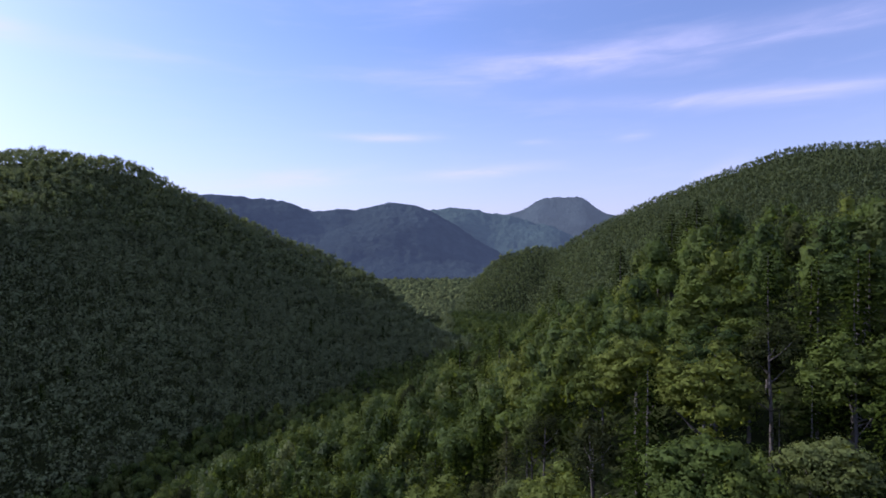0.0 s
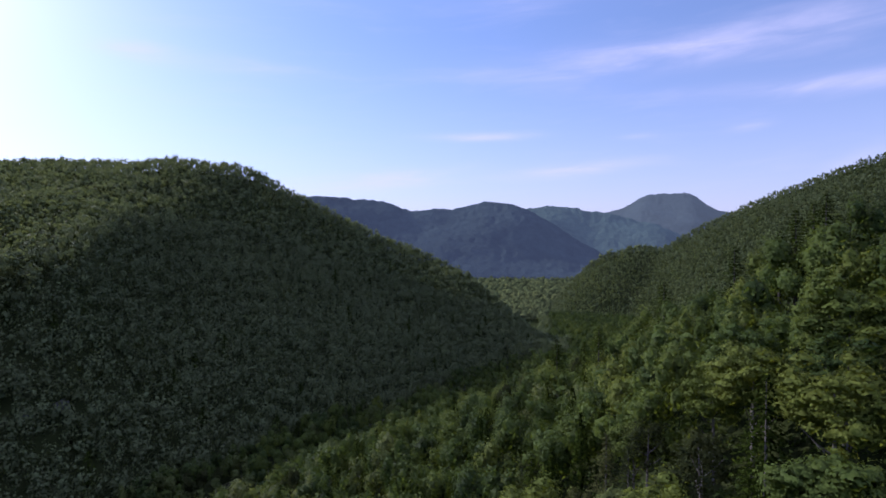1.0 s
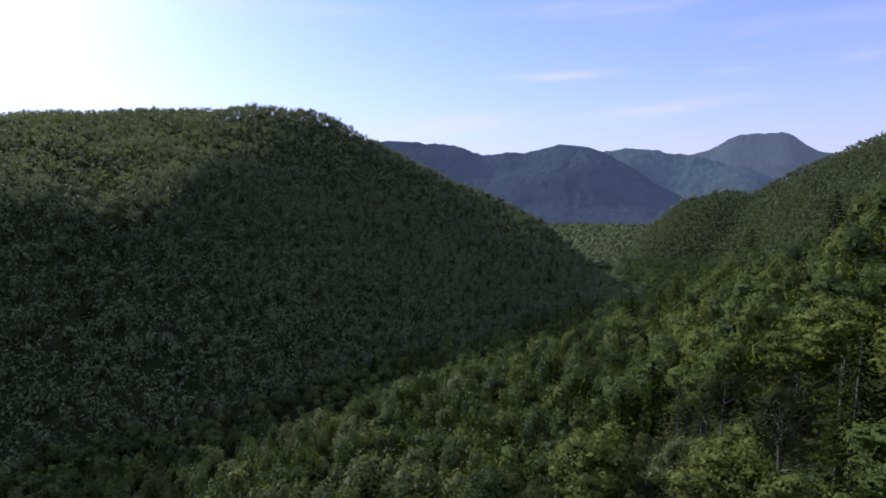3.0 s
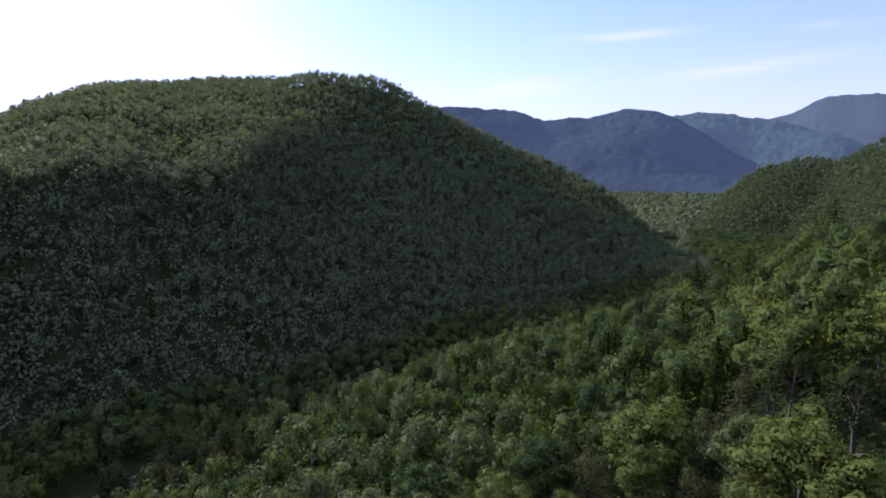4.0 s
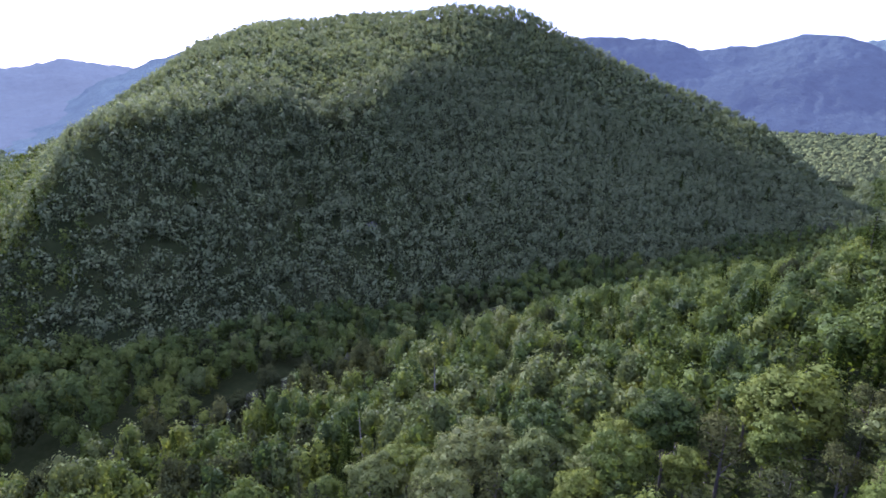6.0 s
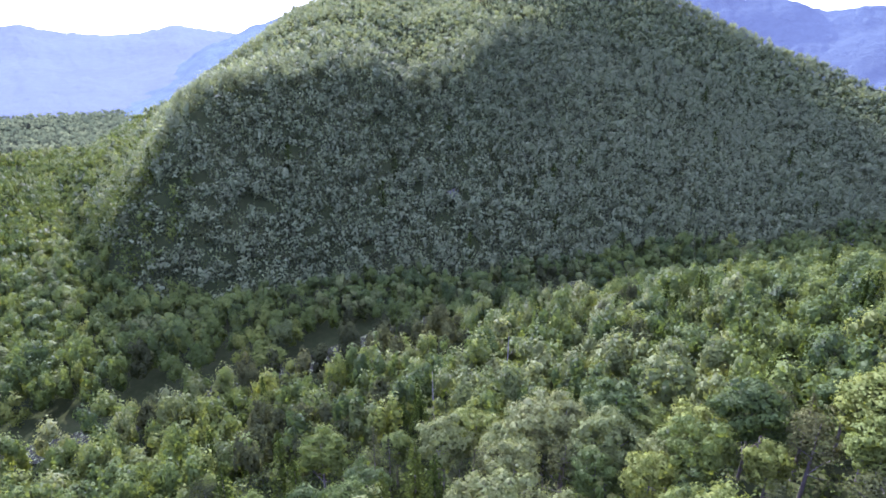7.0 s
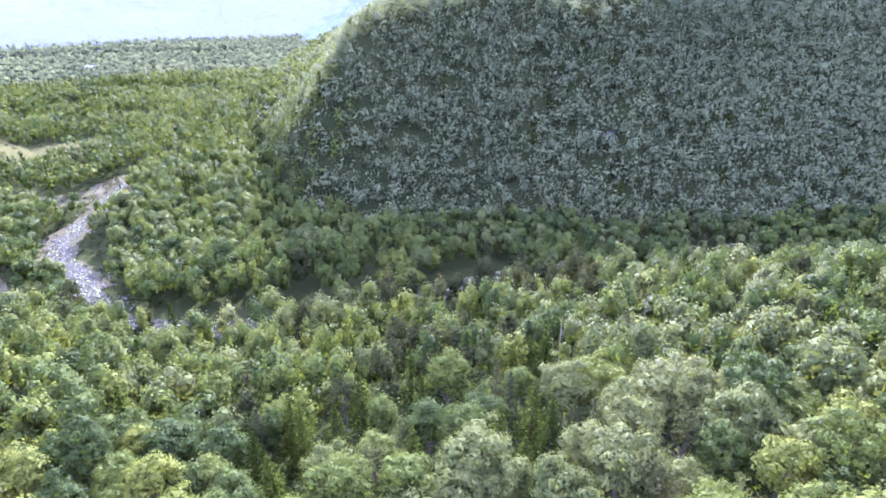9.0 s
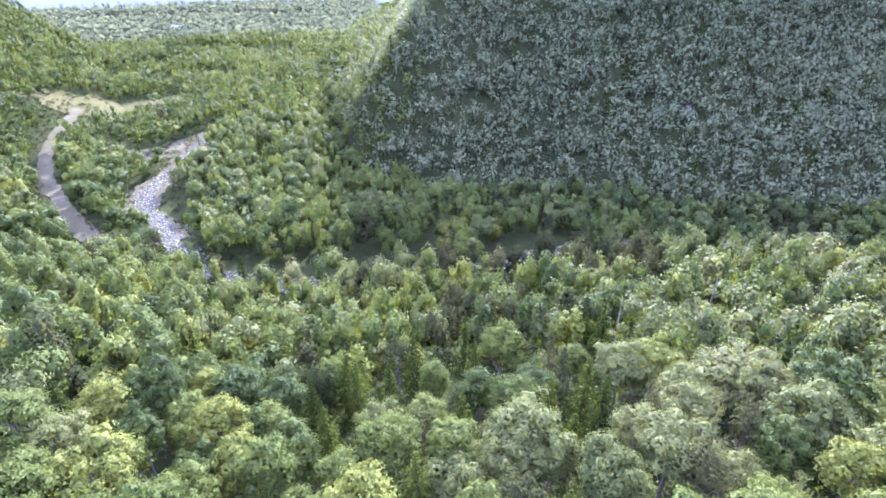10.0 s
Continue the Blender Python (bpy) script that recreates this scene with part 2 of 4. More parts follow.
def painted_haze_material(name, base, glow):
    """A far wooded backdrop; bluish base colour and a faint emission imitate haze."""
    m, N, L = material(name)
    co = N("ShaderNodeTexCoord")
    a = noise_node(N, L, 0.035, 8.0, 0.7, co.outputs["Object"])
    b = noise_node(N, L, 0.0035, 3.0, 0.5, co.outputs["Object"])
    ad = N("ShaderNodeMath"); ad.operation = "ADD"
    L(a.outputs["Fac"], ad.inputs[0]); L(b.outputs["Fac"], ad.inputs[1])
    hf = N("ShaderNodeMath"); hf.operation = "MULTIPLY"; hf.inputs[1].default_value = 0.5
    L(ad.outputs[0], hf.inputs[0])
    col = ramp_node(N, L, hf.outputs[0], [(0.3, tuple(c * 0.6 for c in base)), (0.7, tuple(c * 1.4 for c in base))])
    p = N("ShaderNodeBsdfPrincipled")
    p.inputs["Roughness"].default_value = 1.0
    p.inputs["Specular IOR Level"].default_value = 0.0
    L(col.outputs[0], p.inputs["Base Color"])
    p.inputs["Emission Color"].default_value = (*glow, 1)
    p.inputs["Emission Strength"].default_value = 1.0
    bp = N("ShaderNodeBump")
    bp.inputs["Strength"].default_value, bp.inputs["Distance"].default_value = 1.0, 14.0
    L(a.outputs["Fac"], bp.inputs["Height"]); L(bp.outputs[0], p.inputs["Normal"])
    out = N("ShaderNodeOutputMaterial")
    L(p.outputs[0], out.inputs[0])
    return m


# ---------- the lie of the land ----------
# Bearings are degrees to the left of +y, seen from above the slope; distances in metres.
def curve(keys):
    """A smooth curve through a few (bearing, value) keys."""
    k = np.array(sorted(keys), float)
    xs = np.linspace(-180, 180, 1441)
    ys = np.interp(xs, k[:, 0], k[:, 1])
    pad = np.concatenate([ys[:1].repeat(2), ys, ys[-1:].repeat(2)])
    ys = np.convolve(pad, np.ones(5) / 5, "valid")
    return lambda b: np.interp(b, xs, ys)


def value_noise(x, y, size, seed):
    """Smooth noise, -1 to 1, with features about size metres wide."""
    u, v = x / size, y / size
    i, j = np.floor(u).astype(np.int64), np.floor(v).astype(np.int64)
    fu, fv = u - i, v - j
    fu, fv = fu * fu * (3 - 2 * fu), fv * fv * (3 - 2 * fv)

    def rnd(a, b):
        n = (a * 374761393 + b * 668265263 + seed * 974711) & 0x7FFFFFFF
        n = ((n ^ (n >> 13)) * 1274126177) & 0x7FFFFFFF
        return (n ^ (n >> 16)) % 100003 / 50001.5 - 1
    return ((rnd(i, j) * (1 - fu) + rnd(i + 1, j) * fu) * (1 - fv) + (rnd(i, j + 1) * (1 - fu) + rnd(i + 1, j + 1) * fu) * fv)


# the slope below: how far its brow lies, and the angle at which its tree tops are seen there
brow_d = curve([(-180, 200), (-60, 110), (-39.5, 112), (-33, 118), (-28.5, 124), (-23.7, 130), (-17, 140), (-12.8, 148), (-6.4, 164), (2.7, 188),
                (14.5, 205), (30, 205), (57, 154), (68, 126), (91, 128), (99.7, 150), (106, 176), (112, 190), (180, 200)])
brow_e = curve([(-180, 0), (-60, 5.4), (-39.5, 5.3), (-33, 4.7), (-28.5, 3.8), (-23.7, 1.6), (-17.3, -2.7), (-12.8, -5.4), (-6.4, -9.6), (2.7, -13.5),
                (14.5, -17.7), (30, -21.8), (57, -28.2), (68, -33.2), (91, -32.8), (99.7, -28.8), (106, -25), (112, -22.5), (180, 0)])
swell = curve([(-180, 5), (-60, 4), (0, 9), (20, 7), (50, 2), (180, 2)])
# the big hill across the valley
hill_f = curve([(-6, 480), (-1, 468), (14, 322), (24, 287), (32.5, 251), (44, 226), (57, 222), (72, 222), (80, 246), (82, 340), (84, 520)])
hill_c = curve([(-6, 500), (-1, 500), (4.5, 560), (13, 610), (25, 625), (36, 600), (44, 640), (50, 640), (60, 590), (70, 530), (80, 545), (84, 560)])
hill_z = curve([(-3, 0), (-1, 1), (1.6, 14), (4.5, 33), (8, 58), (13.3, 83), (19.4, 111), (25.3, 142), (29.2, 167), (32, 173), (36.5, 175), (42, 172),
                (48, 169), (56, 156), (61.6, 131), (66, 100), (70, 76), (73.8, 52), (78, 30), (80.5, 17), (82.5, 0)])
# the steep lower face ends at a break, above which the hill lies back
break_d = curve([(-6, 490), (-1, 484), (14, 466), (25, 454), (36, 420), (41, 395), (44, 345), (48, 312), (51.5, 316), (54, 316), (60, 312), (66, 305), (70, 298), (72, 292), (74, 284), (76, 276),
                 (79, 266), (81, 262), (84, 530)])
break_z = curve([(-3, 0), (-1, 0.5), (14, 46), (25, 73), (32, 88), (36, 91), (41, 102), (44, 93), (48, 73), (51.5, 75), (54, 87), (60, 88), (66, 86), (70, 79), (72, 71), (74, 55), (76, 42),
                 (79, 24), (81, 8), (82.5, 0)])
# the wooded ridge beyond the slope, and the knoll at its foot
ridge_e = curve([(-180, 6), (-60, 9), (-39.5, 8.9), (-36, 9.0), (-33, 8.8), (-29.4, 7.8), (-26, 6.6), (-20.5, 4.6), (-17.9, 3.2), (-15, 1.8), (-12.8, 0.4), (-9, -2),
                 (-4, -6), (0, -8)])
ridge_f = curve([(-180, 420), (-22, 420), (-16, 520), (-11, 690), (-6, 800), (0, 850), (180, 850)])
knoll_e = curve([(-15, -4), (-13, -1.0), (-11.7, 0), (-8.2, -0.3), (-5.2, -1.7), (-4, -2.9), (-2.5, -4.4), (-1.5, -6)])
# rising ground past the river's bend
east_e = curve([(100, -9), (105, -5), (109, -2), (116, 3), (140, 6), (180, 6)])


def slope_up(d, foot, crest, z, k=1.0, back=0.45):
    s = np.clip((d - foot) / np.maximum(crest - foot, 1), 0, 1)
    up = z * (1 - (1 - s) ** k)
    return np.where(d > crest, z - back * (d - crest), up)


def face_up(d, b, z):
    f, bd, c, zb = hill_f(b), break_d(b), hill_c(b), break_z(b)
    low = zb * np.clip((d - f) / np.maximum(bd - f, 1), 0, 1)
    u = np.clip((d - bd) / np.maximum(c - bd, 1), 0, 1)
    up = zb + (z - zb) * (1 - (1 - u) ** 1.12)
    return np.where(d > c, z - 0.45 * (d - c), np.where(d > bd, up, low))


def ground_z(x, y):
    x, y = np.asarray(x, float), np.asarray(y, float)
    d = np.hypot(x, y)
    b = np.degrees(np.arctan2(-x, y))
    z = 0.8 * value_noise(x, y, 60, 1)
    D = brow_d(b)
    zr = EYE_Z + D * np.tan(np.radians(brow_e(b))) - 16.0
    s = np.clip(d / D, 0, 1)
    near = 43 + (zr - 43) * s + swell(b) * np.sin(np.pi * s) + 1.5 * value_noise(x, y, 35, 2) * s
    near = np.where(d > D, zr - 0.5 * (d - D), near)
    rough = (3.0 + 4.0 * np.clip((b - 58) / 10, 0, 1)) * value_noise(x, y, 70, 3) + 1.8 * value_noise(x, y, 28, 4)
    hz = hill_z(b)
    hill = face_up(d, b, hz) + rough * np.clip(hz / 60, 0, 1) * np.clip((d - hill_f(b)) / 60, 0, 1)
    hill = np.where((b > -3) & (b < 82.5), hill, -99)
    rz = EYE_Z + 880 * np.tan(np.radians(ridge_e(b))) - 9
    ridge = np.where(b < 0, slope_up(d, ridge_f(b), 880, rz) + rough * np.clip((d - ridge_f(b)) / 90, 0, 1), -99)
    kz = EYE_Z + 900 * np.tan(np.radians(knoll_e(b))) - 10
    knoll = np.where((b > -15) & (b < -1.5), slope_up(d, 750, 900, kz, 1.3), -99)
    ez = EYE_Z + 620 * np.tan(np.radians(east_e(b))) - 13
    east = np.where(b > 100, slope_up(d, 330, 620, ez), -99)
    return np.maximum.reduce([z, near, hill, ridge, knoll, east])


def build_mesh(name, verts, faces, mat, smooth=False, tone=None, facing=None):
    """A mesh from arrays: faces is one array, or a list of arrays, of vertex numbers."""
    faces = faces if isinstance(faces, list) else [faces]
    me = bpy.data.meshes.new(name)
    me.vertices.add(len(verts))
    me.vertices.foreach_set("co", np.ascontiguousarray(verts, np.float32).ravel())
    loops = np.concatenate([f.ravel() for f in faces]).astype(np.int32)
    sizes = np.concatenate([np.full(len(f), f.shape[1], np.int32) for f in faces])
    me.loops.add(len(loops))
    me.loops.foreach_set("vertex_index", loops)
    me.polygons.add(len(sizes))
    me.polygons.foreach_set("loop_start", np.concatenate([[0], np.cumsum(sizes)[:-1]]).astype(np.int32))
    me.polygons.foreach_set("use_smooth", np.full(len(sizes), smooth))
    if tone is not None:
        me.attributes.new("tone", "FLOAT", "POINT").data.foreach_set("value", np.ascontiguousarray(tone, np.float32))
    if facing is not None:
        n = facing / (np.linalg.norm(facing, axis=1)[:, None] + 1e-9)
        me.attributes.new("facing", "FLOAT_VECTOR", "POINT").data.foreach_set("vector", np.ascontiguousarray(n, np.float32).ravel())
    me.update(calc_edges=True)
    me.materials.append(mat)
    return me


def grid_faces(rows, cols, closed=False):
    i, j = np.meshgrid(np.arange(rows - 1), np.arange(cols if closed else cols - 1), indexing="ij")
    k = (j + 1) % cols
    return np.stack([i * cols + j, i * cols + k, (i + 1) * cols + k, (i + 1) * cols + j], -1).reshape(-1, 4)[:, ::-1]


def build_ground():
    b = np.concatenate([np.arange(-180, -50, 3.0), np.arange(-50, 120, 0.5), np.arange(120, 180, 3.0)])
    d = np.concatenate([[0.5], np.geomspace(6, 1000, 150), np.geomspace(1060, 4700, 20)])
    B, Dd = np.meshgrid(np.radians(b), d)
    x, y = -Dd * np.sin(B), Dd * np.cos(B)
    z = ground_z(x, y)
    v = np.stack([x, y, z], -1).reshape(-1, 3)
    ob = new("ground", build_mesh("ground", v, grid_faces(len(d), len(b), True), SOIL, True))
    return tagged(ob, "dark leaf-littered forest floor of a river valley", "ground", kind="structure")


build_ground()


# ---------- far mountains ----------
def build_backdrop(name, label, foot, crest, keys, mat, step=0.08, grain=3.5, seed=1):
    """A far ridge: its crest is seen at the given angles over the horizon."""
    e = curve(keys)
    b = np.arange(min(k[0] for k in keys), max(k[0] for k in keys), step)
    s = np.concatenate([np.linspace(0, 1, 34), [1.08, 1.25]])
    B, S = np.meshgrid(b, s)
    d = foot + (crest - foot) * S
    x, y = -d * np.sin(np.radians(B)), d * np.cos(np.radians(B))
    top = EYE_Z + crest * np.tan(np.radians(e(B)))
    z = np.where(S <= 1, top * np.minimum(S, 1) ** 0.9, top - (S - 1) * (crest - foot) * 0.6)
    z = z + (value_noise(x, y, 260, seed) * 0.12 * top * S * (1 - np.minimum(S, 1)) * 4 + grain * value_noise(x, y, 16, seed + 1) + grain * value_noise(x, y, 45, seed + 2)) * np.clip(S * 4, 0, 1)
    z = np.where(S == 0, -8, z)
    v = np.stack([x, y, z], -1).reshape(-1, 3)
    ob = new(name, build_mesh(name, v, grid_faces(len(s), len(b)), mat, True))
    return tagged(ob, label, "mountain", kind="structure")


# emission that grows with distance stands in for the air's haze
NEAR_HAZE_PAINT = painted_haze_material("wooded_ridge_painted_haze", (0.035, 0.050, 0.045), (0.029, 0.033, 0.051))
MID_HAZE_PAINT = painted_haze_material("wooded_hills_painted_haze", (0.05, 0.075, 0.055), (0.038, 0.045, 0.068))
FAR_HAZE_PAINT = painted_haze_material("mountains_painted_haze", (0.036, 0.048, 0.048), (0.064, 0.074, 0.083))
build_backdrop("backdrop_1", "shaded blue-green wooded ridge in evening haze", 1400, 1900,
               [(34, 5.6), (28, 5.3), (25, 4.9), (20.4, 4.7), (16.1, 4.3), (13.8, 3.5), (9.2, 3.6), (5.6, 4.5), (2.7, 4.1), (1.4, 3.6), (-2, 1.6), (-4.5, 0.0), (-6.4, -1.0), (-8.5, -3)], NEAR_HAZE_PAINT, seed=5)
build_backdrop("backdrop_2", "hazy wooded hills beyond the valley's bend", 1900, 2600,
               [(6, 3.2), (1.4, 3.7), (-1, 3.85), (-2.8, 3.8), (-5.2, 3.3), (-7, 3.1), (-9, 2.5), (-12, 1.7), (-14, 0.6), (-18, -1)], MID_HAZE_PAINT, grain=4, seed=9)
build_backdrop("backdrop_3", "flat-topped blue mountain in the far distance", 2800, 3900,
               [(-2, 2.3), (-7, 3.2), (-8.5, 3.6), (-9.7, 4.4), (-10.4, 4.8), (-12, 4.9), (-14.5, 4.9), (-15.3, 4.3), (-16.3, 3.4), (-17.9, 2.9), (-22, 2.4), (-32, 1)], FAR_HAZE_PAINT, grain=3, seed=13)
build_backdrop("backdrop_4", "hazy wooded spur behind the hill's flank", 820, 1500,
               [(50, 4.2), (58, 4.0), (61, 4.0), (63.2, 3.2), (66.7, 1.9), (70, 0.4), (72, -1.0), (76.7, -3.0), (80.8, -5.2), (86, -6.0)], MID_HAZE_PAINT, seed=17)
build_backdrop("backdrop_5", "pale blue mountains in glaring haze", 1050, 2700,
               [(54, 2), (66, 1.9), (69, 2.2), (71.4, 2.7), (74.3, 2.0), (77, 1.7), (80.5, 1.9), (83.3, 2.5), (86, 1.6), (90, 1.6), (96, 2.2), (104, 3), (120, 3)], FAR_HAZE_PAINT, grain=4, seed=21)


# ---------- river, gravel ----------
def at(b, d):
    return np.array((-d * math.sin(radians(b)), d * math.cos(radians(b))))


def smooth_line(pts, n=14):
    """A rounded line through bearings and distances."""
    p = np.array([at(*q) for q in pts])
    p = np.vstack([2 * p[0] - p[1], p, 2 * p[-1] - p[-2]])
    out = []
    for k in range(1, len(p) - 2):
        t = np.linspace(0, 1, n, endpoint=False)[:, None]
        a, b, c, d = p[k - 1:k + 3]
        out.append(0.5 * (2 * b + (c - a) * t + (2 * a - 5 * b + 4 * c - d) * t * t + (3 * b - a - 3 * c + d) * t ** 3))
    return np.vstack(out + [p[-2][None]])


RIVER = smooth_line([(86.5, 470), (88.7, 381), (92.5, 354), (95.1, 328), (97.5, 296), (100.1, 273), (101.7, 257), (102.1, 241), (100.9, 222), (99.7, 195), (98.0, 178), (93, 164),
                     (86, 156), (76, 160), (66, 162), (56, 178), (40, 215), (20, 280), (4, 420), (-1, 560)])
TRACK = smooth_line([(104.8, 206), (106.8, 224), (108.2, 258), (108.6, 306), (108.2, 338), (107.2, 360), (105.5, 388), (104.6, 410)])
MEADOW = smooth_line([(95.5, 448), (97.5, 442), (99.5, 436), (101.5, 430), (103.6, 422), (105.2, 412), (106.4, 404)])
BAR = smooth_line([(104, 336), (101.5, 325), (98.9, 319), (96.6, 331), (94.5, 345)])


def gap(x, y, line):
    """Distance from points to a line."""
    best = np.full(np.shape(x), 1e9)
    for a, b in zip(line[:-1], line[1:]):
        ab = b - a
        t = np.clip(((x - a[0]) * ab[0] + (y - a[1]) * ab[1]) / (ab @ ab), 0, 1)
        best = np.minimum(best, np.hypot(x - a[0] - t * ab[0], y - a[1] - t * ab[1]))
    return best


def ribbon(name, line, widths, lift, mat, label, category, seed):
    """A strip of ground or water along a line, with uneven edges."""
    tan = np.gradient(line, axis=0)
    tan /= np.linalg.norm(tan, axis=1)[:, None]
    side = np.stack([-tan[:, 1], tan[:, 0]], -1)
    cols = np.linspace(-1, 1, 9)
    w = np.interp(np.linspace(0, 1, len(line)), np.linspace(0, 1, len(widths)), widths)
    left = w * (1 + 0.3 * value_noise(line[:, 0], line[:, 1], 14, seed) + 0.25 * value_noise(line[:, 0], line[:, 1], 5, seed + 1))
    right = w * (1 + 0.3 * value_noise(line[:, 0], line[:, 1], 14, seed + 2) + 0.25 * value_noise(line[:, 0], line[:, 1], 5, seed + 3))
    reach = np.where(cols[None] < 0, left[:, None], right[:, None]) * cols[None]
    p = line[:, None] + side[:, None] * reach[..., None]
    z = ground_z(p[..., 0], p[..., 1]) + lift
    v = np.concatenate([p, z[..., None]], -1).reshape(-1, 3)
    ob = new(name, build_mesh(name, v, grid_faces(len(line), 9)[:, ::-1], mat, True))
    return tagged(ob, label, category, kind="structure")


ribbon("water", RIVER, [1.5, 1.6, 1.8, 2.2, 2.6, 3.2, 5.0, 5.6, 3.6, 2.6, 3.0, 4.2, 4.5, 4.5, 4, 4, 4, 4, 4, 4], 0.5, WATER, "shallow stony river with white riffles glinting in sun", "river", 31)
ribbon("gravel_bank", RIVER[8:120], [3, 5, 7, 8, 7, 8, 8, 6, 6], 0.35, GRAVEL, "pale gravel bank along the river", "gravel", 33)
ribbon("gravel_track", TRACK, [3.5, 4, 3.5, 2.6, 3], 0.45, GRAVEL, "bare gravel side channel leading to a dry meadow", "gravel", 35)
ribbon("dry_meadow", MEADOW, [5, 9, 13, 17, 22, 24, 16], 0.42, DRYGRASS, "dry pale meadow with gravel patches beside the woods", "meadow", 47)
ribbon("gravel_bar", BAR, [3, 6, 9, 9, 4], 0.45, GRAVEL, "pale gravel bar beside the river", "gravel", 37)

GRASS = plain_material("meadow_grass", [(0.3, (0.028, 0.044, 0.010)), (0.5, (0.040, 0.056, 0.013)), (0.7, (0.056, 0.068, 0.018))], 0.25)
LEA = smooth_line([(91, 500), (95, 505), (99, 512), (102, 520)])
HOLM = smooth_line([(86.5, 610), (90, 622), (94, 640)])
FIELD = smooth_line([(84, 930), (90, 960), (97, 980), (104, 960)])
GLADE = smooth_line([(95.5, 575), (99, 560), (103.5, 570)])
ribbon("meadow_far", FIELD, [14, 22, 24, 14], 0.4, GRASS, "light green hay meadow far down the valley", "meadow", 43)
ribbon("meadow_near", GLADE, [6, 11, 11, 6], 0.4, GRASS, "light green grassy glade between tree belts", "meadow", 45)

ribbon("meadow_low", LEA, [8, 14, 14, 8], 0.4, GRASS, "light green rough pasture between belts of trees", "meadow", 61)
ribbon("meadow_mid", HOLM, [10, 20, 12], 0.4, GRASS, "light green pasture on the flat valley floor", "meadow", 63)

# ---------- trees ----------
rng = np.random.default_rng(7)


def cards(centres, normals, size, rng, aspect=0.75):
    """A small four-cornered leaf spray at each centre, facing its normal."""
    n = normals / np.linalg.norm(normals, axis=1)[:, None]
    r = rng.normal(size=n.shape)
    u = np.cross(n, r)
    u /= np.linalg.norm(u, axis=1)[:, None] + 1e-9
    w = np.cross(n, u)
    size = np.broadcast_to(size, len(n))[:, None]
    k = rng.uniform(0.7, 1.3, (len(n), 1))
    u, w = u * size * k * 0.5, w * size * aspect * 0.5
    bend = n * size * 0.12
    v = np.stack([centres - u - bend, centres - w * rng.uniform(0.6, 1.2, (len(n), 1)), centres + u - bend, centres + w * rng.uniform(0.6, 1.2, (len(n), 1))], 1)
    return v.reshape(-1, 3), np.arange(4 * len(n)).reshape(-1, 4)


def slivers(centres, normals, size, rng):
    """A small three-cornered leaf spray at each centre."""
    n = normals / np.linalg.norm(normals, axis=1)[:, None]
    u = np.cross(n, rng.normal(size=n.shape))
    u /= np.linalg.norm(u, axis=1)[:, None] + 1e-9
    w = np.cross(n, u)
    size = np.broadcast_to(size, len(n))[:, None] * 0.62
    v = np.stack([centres + u * size, centres - 0.5 * u * size + 0.86 * w * size, centres - 0.5 * u * size - 0.86 * w * size], 1)
    return v.reshape(-1, 3), np.arange(3 * len(n)).reshape(-1, 3)


def ball(n, rng, up=-0.35):
    """Directions over a ball, none far below its waist."""
    z = rng.uniform(up, 1, n)
    a = rng.uniform(0, 2 * np.pi, n)
    r = np.sqrt(1 - z * z)
    return np.stack([r * np.cos(a), r * np.sin(a), z], -1)


def ico():
    bm = bmesh.new()
    bmesh.ops.create_icosphere(bm, subdivisions=1, radius=1.0)
    v = np.array([q.co[:] for q in bm.verts])
    f = np.array([[q.index for q in face.verts] for face in bm.faces])
    bm.free()
    return v, f


ICO_V, ICO_F = ico()
OCT_V = np.array([(1, 0, 0), (-1, 0, 0), (0, 1, 0), (0, -1, 0), (0, 0, 1), (0, 0, -1)], float)
OCT_F = np.array([(0, 2, 4), (2, 1, 4), (1, 3, 4), (3, 0, 4), (2, 0, 5), (1, 2, 5), (3, 1, 5), (0, 3, 5)])


def lumps(centres, radii, form, rng, outward=None):
    """A small uneven solid at the heart of each lobe of foliage, with the directions it faces."""
    fv, ff = form
    wob = rng.uniform(0.8, 1.15, (len(centres), len(fv), 1))
    v = (centres[:, None] + fv[None] * radii[:, None] * wob).reshape(-1, 3)
    f = (ff[None] + (np.arange(len(centres)) * len(fv))[:, None, None]).reshape(-1, 3)
    n = np.tile(fv, (len(centres), 1))
    if outward is not None:
        n = n + 0.35 * np.repeat(outward, len(fv), axis=0)
    return v, f, n


